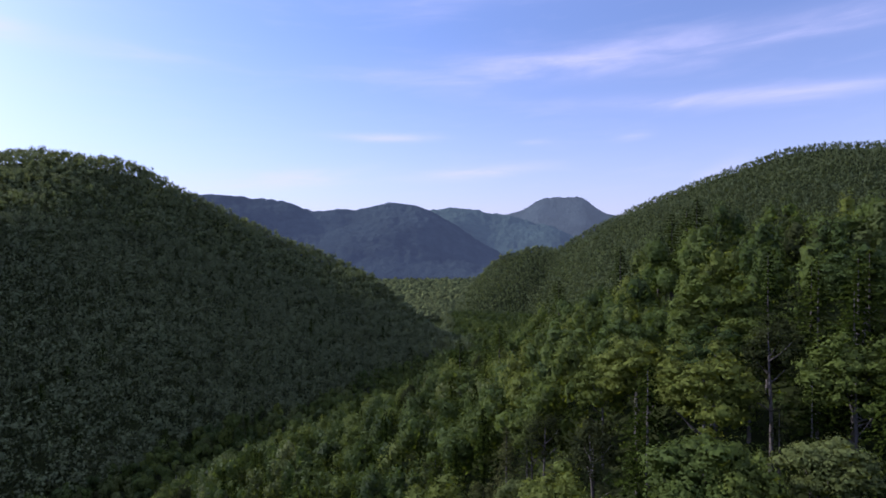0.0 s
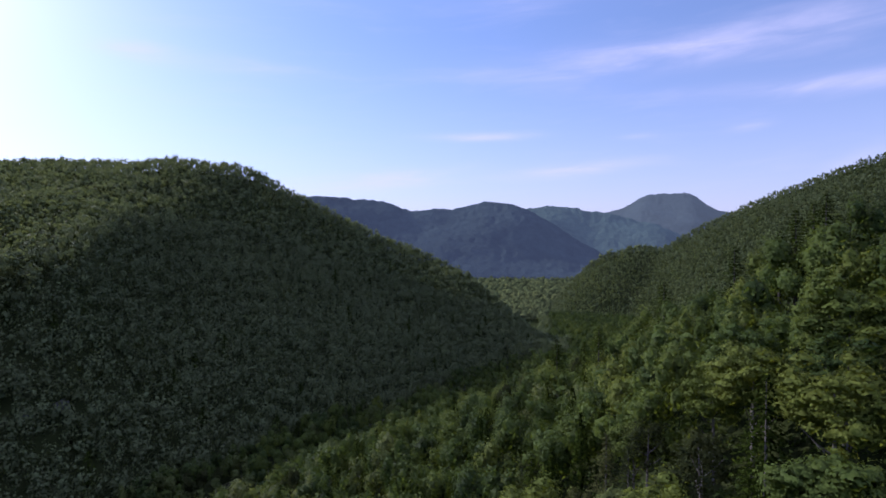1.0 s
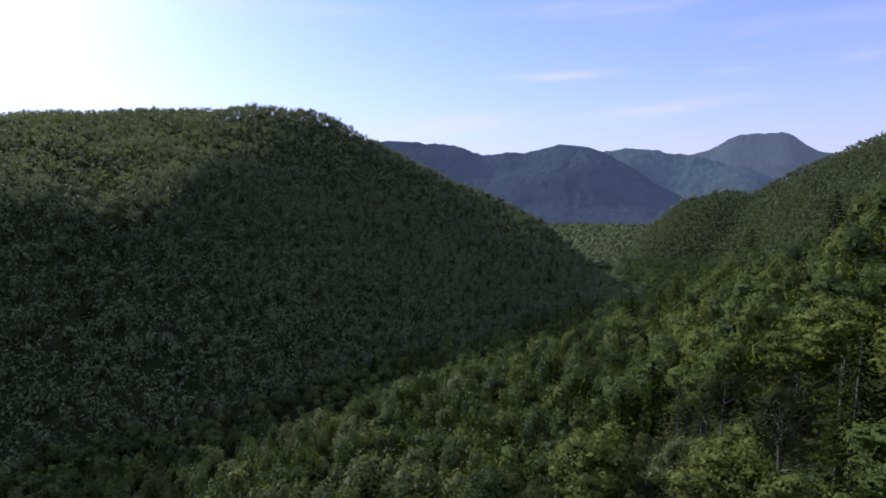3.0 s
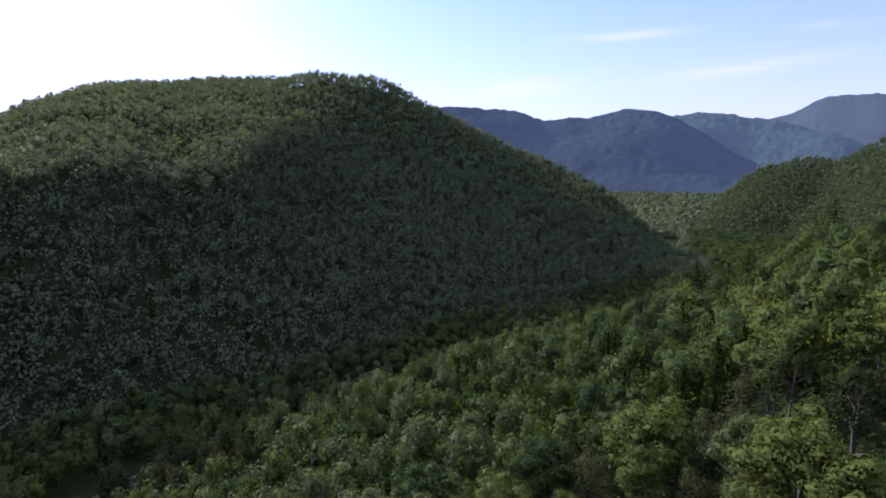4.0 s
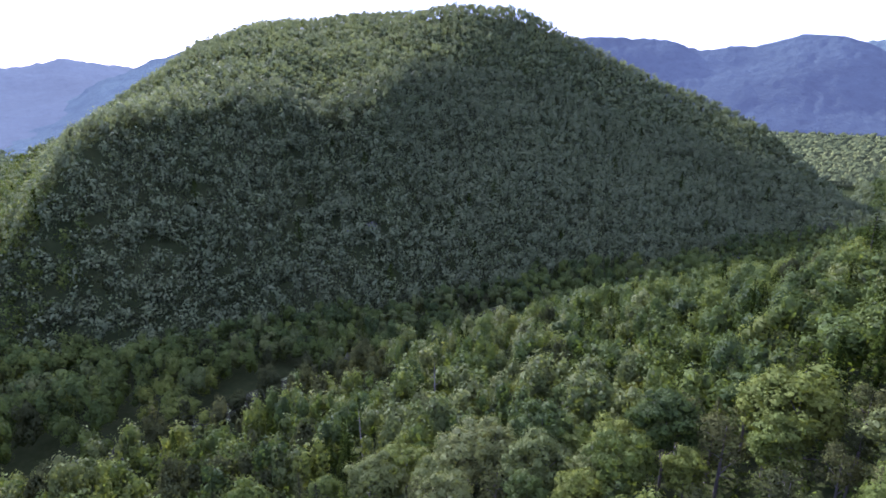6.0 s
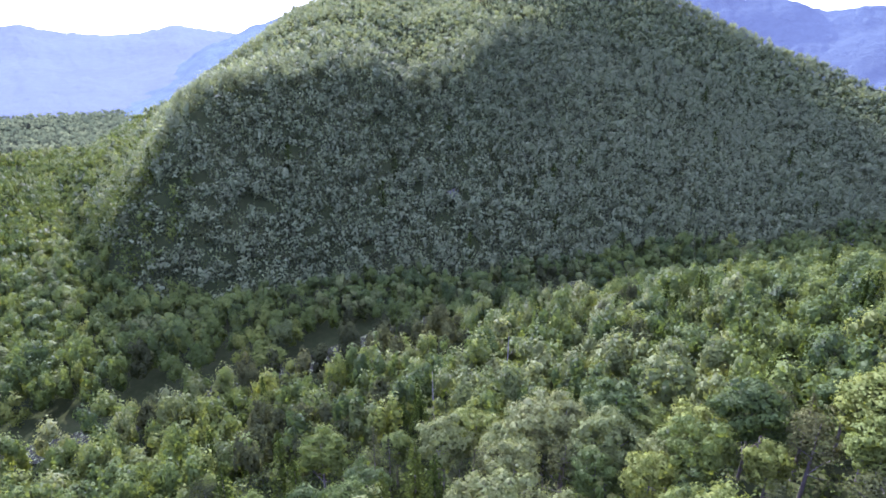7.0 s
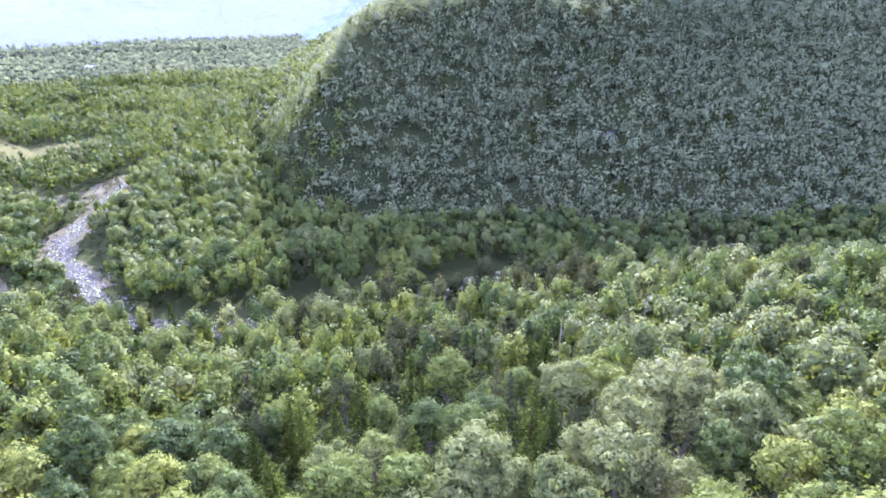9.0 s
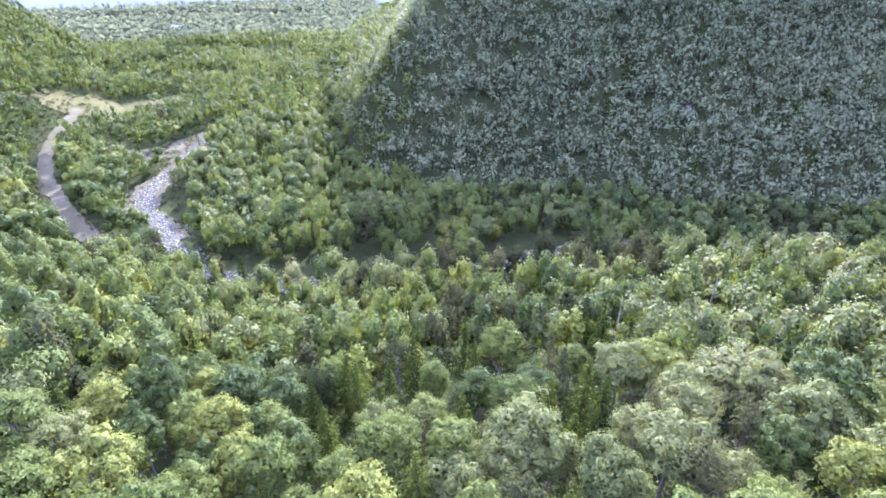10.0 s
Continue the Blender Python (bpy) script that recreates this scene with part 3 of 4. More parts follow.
def broad_crown(rng, height, radius, lobes, leaves, size, loose=0.0, heart=0.8):
    """Leaf sprays in rounded lobes over an uneven dome, with gaps between the lobes."""
    depth = height * rng.uniform(0.26, 0.32)
    mid = np.array((0, 0, height - depth))
    dirs = ball(lobes, rng, -0.6)
    wob = 1 + 0.25 * np.sin(3 * np.arctan2(dirs[:, 1], dirs[:, 0]) + rng.uniform(0, 6)) * rng.uniform(0.3, 1)
    c = mid + dirs * np.array((radius, radius, depth)) * (wob * rng.uniform(0.5, 0.86, lobes))[:, None]
    lr = radius * rng.uniform(0.17, 0.34, lobes)
    per = np.repeat(np.arange(lobes), leaves // lobes)
    dd = ball(len(per), rng, -0.45)
    shell = rng.uniform(0.88, 1.05 + loose, (len(per), 1))
    pos = c[per] + dd * lr[per][:, None] * shell * np.array((1.1, 1.1, 0.75))
    nrm = dd * 0.9 + dirs[per] * 0.2 + rng.normal(0, 0.26, (len(per), 3)) + np.array((0, 0, 0.1))
    lit = dd * 0.75 + dirs[per] * 0.6 + rng.normal(0, 0.10, (len(per), 3)) + np.array((0, 0, 0.2))
    cv, cf = slivers(pos, nrm, size * rng.uniform(0.7, 1.35, len(per)), rng)
    # the dense twiggy inside of each lobe
    hv, hf, hn = lumps(c, lr[:, None] * heart * np.array((1.1, 1.1, 0.75)), (OCT_V, OCT_F), rng, dirs)
    return np.vstack([hv, cv]), np.vstack([hf, cf + len(hv)]), np.vstack([hn, np.repeat(lit, 3, axis=0)])


def conifer_crown(rng, height, radius, whorls, per_branch, size):
    """Drooping branches in whorls, longer below."""
    pos, nrm = [], []
    for k in range(whorls):
        s = k / (whorls - 1)
        z = height * (0.22 + 0.76 * s)
        reach = radius * (1 - s) ** 0.8 * rng.uniform(0.8, 1.15) + 0.25
        n = int(rng.integers(5, 8)) if s < 0.85 else 4
        for j in range(n):
            a = 2 * np.pi * (j + rng.uniform(-0.25, 0.25)) / n + k * 1.3
            r = reach * rng.uniform(0.7, 1.1)
            m = max(3, int(per_branch * (1 - 0.6 * s)))
            t = np.linspace(0.12, 1, m)
            dirv = np.array((math.cos(a), math.sin(a)))
            side = np.array((-dirv[1], dirv[0]))
            off = rng.normal(0, 0.16, m) * r * (1.1 - t)
            p = np.zeros((m, 3))
            p[:, :2] = dirv * (t * r)[:, None] + side * off[:, None]
            p[:, 2] = z - 0.28 * r * t ** 1.4 + 0.1 * r * t + rng.normal(0, 0.08, m)
            pos.append(p)
            q = rng.normal(0, 0.35, (m, 3)) + np.array((0, 0, 1.0))
            q[:, :2] += dirv * 0.4
            nrm.append(q)
    pos, nrm = np.vstack(pos), np.vstack(nrm)
    out = pos * np.array((1, 1, 0))
    out /= np.linalg.norm(out, axis=1)[:, None] + 0.05
    lit = out + np.array((0, 0, 0.7)) + rng.normal(0, 0.25, out.shape)
    return (*cards(pos, nrm, size * rng.uniform(0.7, 1.3, len(pos)), rng, 0.6), np.repeat(lit, 4, axis=0))


def tube(path, radii, sides=6):
    p = np.array(path, float)
    a = np.linspace(0, 2 * np.pi, sides, endpoint=False)
    tan = np.gradient(p, axis=0)
    tan /= np.linalg.norm(tan, axis=1)[:, None]
    ref = np.where(np.abs(tan[:, 2:]) > 0.9, np.array([[1.0, 0, 0]]), np.array([[0, 0, 1.0]]))
    u = np.cross(tan, ref)
    u /= np.linalg.norm(u, axis=1)[:, None]
    w = np.cross(tan, u)
    v = p[:, None] + (u[:, None] * np.cos(a)[None, :, None] + w[:, None] * np.sin(a)[None, :, None]) * np.array(radii)[:, None, None]
    return v.reshape(-1, 3), grid_faces(len(p), sides, True)


def join(pieces):
    vs, fs, n = [], [], 0
    for v, f in pieces:
        vs.append(v); fs.append(f + n); n += len(v)
    return np.vstack(vs), np.vstack(fs)


def broad_trunk(rng, height, radius):
    lean = rng.uniform(-0.4, 0.4, 2)
    top = height * 0.86
    zs = np.array([-1.5, 0.0, 0.25, 0.5, 0.75, 1.0])
    path = [(lean[0] * max(s, 0) + 0.12 * math.sin(5 * s), lean[1] * max(s, 0), s * top if s >= 0 else -1.5) for s in zs]
    out = [tube(path, [0.32, 0.24, 0.20, 0.16, 0.10, 0.03])]
    for k in range(7):
        s = rng.uniform(0.38, 0.85)
        a = rng.uniform(0, 6.28)
        r = radius * rng.uniform(0.5, 0.85) * (1.15 - s * 0.5)
        z = s * top
        base = np.array((lean[0] * s, lean[1] * s, z))
        tip = base + np.array((math.cos(a) * r, math.sin(a) * r, r * rng.uniform(0.5, 1.0)))
        midp = (base + tip) / 2 + np.array((0, 0, -0.08 * r))
        out.append(tube([base, midp, tip], [0.09, 0.06, 0.02], 4))
    return join(out)


def conifer_trunk(height):
    zs = np.linspace(0, 1, 6)
    return tube([(0, 0, -1.5)] + [(0, 0, s * height * 0.98) for s in zs], [0.3] + [0.24 * (1 - s) + 0.02 for s in zs])


KINDS = {
    "green": ("broadleaf_tree", "leafy bright green broadleaf tree on the forest slope", "tree"),
    "pale": ("broadleaf_tree", "pale silvery-green broadleaf tree on the forest slope", "tree"),
    "brown": ("budding_tree", "thin brownish tree with sparse budding twigs", "tree"),
    "dark": ("conifer_tree", "dark green conifer with tiered drooping branches", "tree"),
}


def tree_model(kind, rng):
    """A tree at the origin: an Empty with a trunk and a crown. Returns it with its height."""
    name, label, cat = KINDS[kind]
    if kind == "dark":
        h = 17.0
        tv, tf = conifer_trunk(h)
        cv, cf, cn = conifer_crown(rng, h, rng.uniform(3.3, 4.0), 25, 17, 0.52)
    elif kind == "brown":
        h = 15.0
        if rng.uniform() < 0.6:
            tv, tf = conifer_trunk(h)
            cv, cf, cn = conifer_crown(rng, h, rng.uniform(2.6, 3.2), 25, 15, 0.42)
        else:
            tv, tf = broad_trunk(rng, h, 3.6)
            cv, cf, cn = broad_crown(rng, h, 2.8, 44, 3000, 0.22, 0.4, 0.45)
    else:
        h = 16.5
        tv, tf = broad_trunk(rng, h, 4.6)
        cv, cf, cn = broad_crown(rng, h, rng.uniform(3.7, 4.7), 84, 6000, 0.225 if kind == "green" else 0.21)
    root = tagged(new(name), label, cat, "trees on the slope")
    for nm, v, f, n, m in (("trunk", tv, tf, None, BARK), ("crown", cv, cf, cn, MAT[kind, True])):
        ob = new(nm, build_mesh(nm, v, f, m, nm == "trunk", facing=n))
        ob.parent = root
    return root


MODELS = {k: [] for k in KINDS}


def place_tree(kind, variant, x, y, size, turn, girth=1.0):
    m = Matrix.Translation((x, y, float(ground_z(x, y)))) @ Matrix.Rotation(turn, 4, "Z")
    while len(MODELS[kind]) <= variant:
        root = tree_model(kind, np.random.default_rng(100 + 17 * len(MODELS[kind]) + len(kind)))
        root.matrix_basis = Matrix.Translation((0, 0, -500))
        MODELS[kind].append([root, False])
    root, used = MODELS[kind][variant]
    if used:
        ob = copy_thing(root, m)
    else:
        MODELS[kind][variant][1] = True
        ob = root
        ob.matrix_basis = m
    ob.scale = (size * girth, size * girth, size)
    return ob


def scatter(spacing, d0, d1, b0, b1, rng):
    """Jittered points between two distances and two bearings."""
    n = int(2 * d1 / spacing) + 2
    g = (np.arange(n) - n / 2) * spacing
    x, y = np.meshgrid(g, g)
    x[::2] += spacing / 2
    x = x.ravel() + rng.uniform(-0.38, 0.38, x.size) * spacing
    y = y.ravel() + rng.uniform(-0.38, 0.38, y.size) * spacing
    d, b = np.hypot(x, y), np.degrees(np.arctan2(-x, y))
    k = (d >= d0) & (d < d1) & (b > b0) & (b < b1)
    return x[k], y[k], d[k], b[k]


def clear_of_openings(x, y, d, b):
    return off_the_water(x, y, d, b) & (gap(x, y, FIELD) > 27) & (gap(x, y, GLADE) > 13) & (gap(x, y, LEA) > 15) & (gap(x, y, HOLM) > 20)


def off_the_water(x, y, d, b):
    """True where trees may stand: off the river, the gravel and the meadow."""
    ok = (gap(x, y, RIVER) > np.interp(b, [50, 58, 63, 72, 78, 84, 92, 96, 102], [2.0, 3.0, 6.0, 6.5, 5.5, 7.5, 7.0, 8.5, 7.5]) * np.interp(d, [370, 400], [1, 0.35])) & (gap(x, y, BAR) > np.where((d < np.interp(b, [94.5, 96.6, 98.9, 101.5, 104], [345, 331, 319, 325, 336])) & (b > 94) & (b < 102.5), 24, 6.5))
    # no tall trees on the river's sunny bank, so that its riffles lie in the sun
    ux, uy = SUN_DIR.x / math.cos(radians(SUN_EL)), SUN_DIR.y / math.cos(radians(SUN_EL))
    for s in (6, 11, 16):
        ok &= ~((gap(x - s * ux, y - s * uy, RIVER) < 6) & (b > 94) & (d > 215) & (d < 340))
    t = gap(x, y, TRACK)
    along = np.interp(b, [94.5, 97, 99.5, 101.5, 103.6, 105.4, 107], [14, 19, 23, 26, 33, 36, 20])
    return ok & (t > 6.2) & (gap(x, y, MEADOW) > along * 0.62) & (gap(x, y, MEADOW * 0.93) > along * 0.5)


def species(x, y, d, b, rng):
    """0 green, 1 pale, 2 brown, 3 conifer, in natural patches."""
    n = len(x)
    p = value_noise(x, y, 38, 51) + 0.6 * value_noise(x, y, 15, 52)
    q = value_noise(x, y, 45, 53) + 0.6 * value_noise(x, y, 14, 54)
    r = rng.uniform(0, 1, n)
    k = np.zeros(n, int)
    pale = 0.05 + 0.14 * np.clip((b - 10) / 15, 0, 1) * np.clip((60 - b) / 15, 0, 1)
    on_hill = (b < 83) & (d > hill_f(b) - 10)
    pale = np.where(on_hill, 0.0, pale)
    k[r < pale + 0.18 * np.clip(p, 0, 1) * (b > 30) * ~on_hill] = 1
    k[(q > np.interp(b, [-10, 15, 32, 58, 72, 82], [1.1, 0.7, 0.15, 0.0, 0.1, 0.6]) + 0.6 * (d > 170)) & (r > 0.3)] = 2
    k[on_hill & (k == 2) & (r < 0.85)] = 0
    k[(q < -0.9) & (r > 0.6) & ~on_hill] = 3
    k[r > 0.96] = 3
    k[(b > -14) & (b < -1) & (d > 745) & (d < 940) & (r > 0.55)] = 3
    k[(b < -12) & (d > 400) & (r > 0.9)] = 3
    k[(b < -5) & (d < 330) & (k == 2) & (r < 0.8)] = 0
    k[on_hill & (k == 3) & (r < 0.99)] = 0
    k[(r > 0.92) & (r < 0.96) & (d < 190)] = 2
    k[(b > -24) & (b < 10) & (d < 80) & (r > 0.36) & (r < 0.70)] = 2
    k[(b > -24) & (b < 10) & (d < 80) & (r > 0.70) & (r < 0.86)] = 3
    k[(b > -42) & (b < -31) & (d > 46) & (d < 80) & (r > 0.2)] = 2
    k[(b > -42) & (b < -31) & (d > 46) & (d < 80) & (r > 0.6)] = 3
    # a dark stand of slender conifers and bare crowns low on the slope, and silvery crowns beside it
    k[(b > 46) & (b < 92) & (d < 92) & (r > 0.34) & (r < 0.62)] = 2
    k[(b > 40) & (b < 92) & (d < 92) & (r > 0.62) & (r < 0.86)] = 3
    k[(b > 14) & (b < 46) & (d < 120) & (r > 0.55) & (r < 0.82)] = 1
    return k


ORDER = ["green", "pale", "brown", "dark"]
# the nearest trees, each a thing of its own
NEAR_LIMIT = 82
x, y, d, b = scatter(6.5, 26, NEAR_LIMIT, -46, 122, rng)
k = species(x, y, d, b, rng)
floor_e = curve([(-60, -27), (-30, -27), (0, -43), (20, -51), (30, -55), (120, -55)])
shown = np.degrees(np.arctan2(ground_z(x, y) + 18 - EYE_Z, d)) > floor_e(b)
x, y, d, b, k = x[shown], y[shown], d[shown], b[shown], k[shown]
for i in range(len(x)):
    kind = ORDER[k[i]]
    v = int(rng.integers(0, {"green": 5, "pale": 3, "brown": 3, "dark": 3}[kind]))
    place_tree(kind, v, x[i], y[i], rng.uniform(0.72, 1.15), rng.uniform(0, 6.28), rng.uniform(0.85, 1.15))
print("near trees", len(x))


# a broad round crown that stands clear beside the river
px_, py_ = at(67.2, 158)
place_tree("green", 1, px_, py_, 0.86, 0.7, 1.45)

# tall conifers along the brow, and a few lower on the slope: bearing, distance, size
for bb, dd_, size in ((-12.2, 135, 1.3), (-6.0, 149, 1.23), (-25.3, 124, 1.17), (-23.1, 130, 1.13), (-21.9, 130, 1.01), (-27.0, 126, 0.88), (-18.3, 137, 1.16), (-1.8, 164, 1.31), (-24.4, 128, 1.1), (-35, 74, 1.0), (-37.5, 66, 1.05), (-38.5, 72, 1.1), (-34.6, 60, 0.75), (17, 150, 0.95), (84, 75, 0.8)):
    px_, py_ = at(bb, dd_)
    place_tree("dark", int(rng.integers(0, 3)), px_, py_, size, rng.uniform(0, 6.28), 1.45 if bb < 0 and dd_ > 100 else 1.1)


def dead_trunk():
    """A bare bleached stem with stubs of branches."""
    out = [tube([(0, 0, -1), (0.1, 0, 6), (0.25, 0.1, 12), (0.3, 0.1, 17)], [0.26, 0.2, 0.13, 0.04])]
    for z, a, r in ((8, 0.5, 1.6), (10.5, 2.6, 1.9), (12.5, 4.4, 1.4), (14.5, 1.4, 1.0)):
        out.append(tube([(0.2, 0.08, z), (0.2 + math.cos(a) * r, 0.08 + math.sin(a) * r, z + 0.7)], [0.06, 0.015], 4))
    v, f = join(out)
    return tagged(new("dead_tree", build_mesh("dead_tree", v, f, DEADWOOD, True)), "bleached dead tree trunk standing among green trees", "tree", "dead trees")


first = dead_trunk()
spots = [at(bb, dd_) for bb, dd_ in ((-30.2, 150), (-22.6, 142), (48, 96), (39, 118))]
for i, (px_, py_) in enumerate(spots):
    m = Matrix.Translation((px_, py_, float(ground_z(px_, py_)))) @ Matrix.Rotation(i * 1.7, 4, "Z")
    if i:
        copy_thing(first, m)
    else:
        first.matrix_basis = m


def brighter(x, y):
    """Sunlight put into leaf tone: lighter on the brow, darker on the ridge behind."""
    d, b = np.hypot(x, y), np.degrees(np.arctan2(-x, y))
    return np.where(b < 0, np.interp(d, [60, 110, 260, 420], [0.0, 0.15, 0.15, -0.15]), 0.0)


def woods(name, label, kind, x, y, rng, leaves, leaf_size, height, radius, low=0.42, spread=0.25, core=0.6, haze_glow=False, mat=None, vary=0.25, lift=0.1):
    """Many trees joined into one wood: stems, uneven crown cores and leaf sprays over them."""
    n = len(x)
    if n == 0:
        return
    z = ground_z(x, y)
    h = height * rng.uniform(1 - vary, 1 + vary, n)
    r = radius * rng.uniform(0.68, 1.25, n)
    tone = np.clip(0.45 + spread * rng.normal(size=n) + 0.2 * value_noise(x, y, 60, 77) + brighter(x, y), 0, 1)
    base = np.stack([x, y, z], -1)
    if kind == "dark":
        c = base + np.stack([np.zeros(n), np.zeros(n), h * 0.5], -1)
        ax = np.stack([r * 0.55, r * 0.55, h * 0.5], -1)
    else:
        dep = h * low
        c = base + np.stack([np.zeros(n), np.zeros(n), h - dep], -1)
        ax = np.stack([r, r, dep], -1)
    per = np.repeat(np.arange(n), leaves)
    dd = ball(len(per), rng, -0.6)
    if kind == "dark":
        stem = c[:, None] + np.array([(0, 0, z) for z in (-0.55, 0.0, 0.5)])[None] * ax[:, None]
        girth = np.array([(0.5, 0.5, 0.42), (0.34, 0.34, 0.42), (0.2, 0.2, 0.45)])[None] * ax[:, None]
        heart = lumps(stem.reshape(-1, 3), girth.reshape(-1, 3), (OCT_V, OCT_F), rng)
        lumps_each = 3 * len(OCT_V)
        tz = rng.uniform(-0.8, 1, len(per))
        flat = np.stack([np.cos(dd[:, 0] * 99), np.sin(dd[:, 0] * 99), np.zeros(len(per))], -1) * (0.62 - 0.56 * tz)[:, None] * 1.7
        pos = c[per] + (flat + np.stack([np.zeros(len(per)), np.zeros(len(per)), tz], -1)) * ax[per]
        nrm = flat * 0.6 + np.array((0, 0, 0.8)) + rng.normal(0, 0.4, (len(per), 3))
        lit = flat + np.array((0, 0, 0.5)) + rng.normal(0, 0.2, (len(per), 3))
    else:
        # nine lobes a crown
        lobe = rng.integers(0, 9, len(per))
        ld = ball(n * 9, rng, -0.75).reshape(n, 9, 3)
        lr = rng.uniform(0.34, 0.52, (n, 9))
        lc = ld * (1 - 0.8 * lr)[..., None]
        pos = c[per] + (lc[per, lobe] + dd * lr[per, lobe][:, None]) * ax[per] * rng.uniform(0.95, 1.04, (len(per), 1))
        nrm = dd + 0.2 * ld[per, lobe] + rng.normal(0, 0.16, (len(per), 3))
        lit = dd * 0.65 + 0.75 * ld[per, lobe] + rng.normal(0, 0.10, (len(per), 3)) + np.array((0, 0, lift))
        form = (ICO_V, ICO_F) if leaves > 100 else (OCT_V, OCT_F)
        hearts = 9 if leaves > 100 else 5
        inner = c[:, None] + lc[:, :hearts] * ax[:, None] * 0.94
        girth = lr[:, :hearts, None] * ax[:, None] * core
        heart = lumps(inner.reshape(-1, 3), girth.reshape(-1, 3), form, rng, ld[:, :hearts].reshape(-1, 3) * 2 + np.array((0, 0, 2 * lift)))
        lumps_each = hearts * len(form[0])
    cv, cf, cn = heart
    lv, lf = slivers(pos, nrm, leaf_size * rng.uniform(0.7, 1.3, len(per)), rng)
    verts = np.vstack([cv, lv])
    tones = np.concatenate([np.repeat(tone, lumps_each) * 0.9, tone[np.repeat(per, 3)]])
    ob = new(name, build_mesh(name, verts, [cf, lf + len(cv)], mat or (HAZE_GLOW_LEAVES if haze_glow else MAT[kind, False]), False, tones, np.vstack([cn, np.repeat(lit, 3, axis=0)])))
    if haze_glow:
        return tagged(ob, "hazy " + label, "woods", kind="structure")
    return tagged(ob, label, "woods", kind="stuff")


LABEL = {"green": "fresh green broadleaf woods", "pale": "pale silvery-green trees in the woods", "brown": "brownish budding trees in the woods", "dark": "dark conifers standing in the woods"}
NAME = {"green": "woods", "pale": "silvery_woods", "brown": "budding_woods", "dark": "conifer_woods"}


def plant(where, spacing, d0, d1, b0, b1, leaves, size, height=15.5, radius=4.9, keep=None, spread=0.25, core=0.6, low=0.42, haze_glow=False, mat=None, vary=0.25, lift=0.1):
    x, y, d, b = scatter(spacing, d0, d1, b0, b1, rng)
    ok = clear_of_openings(x, y, d, b)
    if keep is not None:
        ok &= keep(x, y, d, b)
    ok &= in_sight(x, y, d, b)
    x, y, d, b = x[ok], y[ok], d[ok], b[ok]
    k = species(x, y, d, b, rng)
    print(where, len(x))
    fringe = b + 4 * rng.normal(size=len(b)) > 77
    parts = [(kind, (k == i) & ((mat is None) | ~fringe), mat) for i, kind in enumerate(ORDER)] + [(kind, (k == i) & (mat is not None) & fringe, None) for i, kind in enumerate(ORDER)]
    for kind, s, mat in parts:
        slim = {"dark": 0.75, "brown": 0.8}.get(kind, 1.0)
        woods("backdrop_" + NAME[kind] if haze_glow else NAME[kind], LABEL[kind] + " " + where, kind, x[s], y[s], rng, leaves, size, height * (1.1 if kind == "dark" else 1), radius * slim, spread=spread, core=core, low=low, haze_glow=haze_glow, vary=vary, lift=lift, mat=mat if kind in ("green", "pale") else None)


def in_sight(x, y, d, b):
    """False in the dead ground behind the slope's brow."""
    top = (ground_z(x, y) + 17 - EYE_Z) / d
    return ~((b < 50) & (d > brow_d(b) + 22) & (top < np.tan(np.radians(brow_e(b))) - 0.03))


def off_hill(x, y, d, b):
    return ~((b > -3) & (b < 82) & (d > hill_f(b) - 4))


def lower_face(x, y, d, b):
    return (b > -3) & (b < 82) & (d > hill_f(b) - 4) & (d < np.maximum(break_d(b) + 40, 360))


def on_face(x, y, d, b):
    """On the hill's near side, or on the open valley past it."""
    hid = (b > 0) & (b < 81) & (d > hill_c(b) + 25)
    return ~hid & ~lower_face(x, y, d, b)


def on_shoulder(x, y, d, b):
    return on_face(x, y, d, b) & ~off_hill(x, y, d, b)


def past_hill(x, y, d, b):
    return on_face(x, y, d, b) & off_hill(x, y, d, b)


def on_ridge(x, y, d, b):
    return d > np.minimum(ridge_f(b), np.where(b > -15, 745, 2000)) - 8


def below_ridge(x, y, d, b):
    return ~on_ridge(x, y, d, b)


plant("along the sunny brow", 7.4, NEAR_LIMIT, 190, -46, 14, 950, 0.40, 14.8, 4.7, core=0.72, vary=0.2)
plant("below the slope's brow", 6.8, NEAR_LIMIT, 190, 14, 118, 480, 0.54, 16.5, 4.3, core=0.75)
plant("along the valley floor", 6.4, 190, 330, -46, 118, 180, 0.70, 13.5, 4.8, off_hill, spread=0.2, core=0.76, low=0.44, vary=0.2)
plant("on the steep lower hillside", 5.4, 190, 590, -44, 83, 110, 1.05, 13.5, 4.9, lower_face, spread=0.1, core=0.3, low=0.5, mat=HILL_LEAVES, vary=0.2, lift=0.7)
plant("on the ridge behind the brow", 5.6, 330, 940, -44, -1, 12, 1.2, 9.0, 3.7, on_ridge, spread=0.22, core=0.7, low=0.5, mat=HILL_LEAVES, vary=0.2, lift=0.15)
plant("on the valley floor below the ridge", 6.4, 330, 900, -16, -1, 40, 1.0, 11.0, 4.6, below_ridge, spread=0.2, core=0.75, low=0.5, vary=0.2)
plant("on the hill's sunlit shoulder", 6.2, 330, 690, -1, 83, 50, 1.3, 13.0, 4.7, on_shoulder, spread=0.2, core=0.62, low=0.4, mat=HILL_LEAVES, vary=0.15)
plant("on the valley floor beyond the hill", 6.2, 330, 690, -1, 116, 46, 1.0, 13.5, 4.7, past_hill, spread=0.2, core=0.74, low=0.48, vary=0.2)
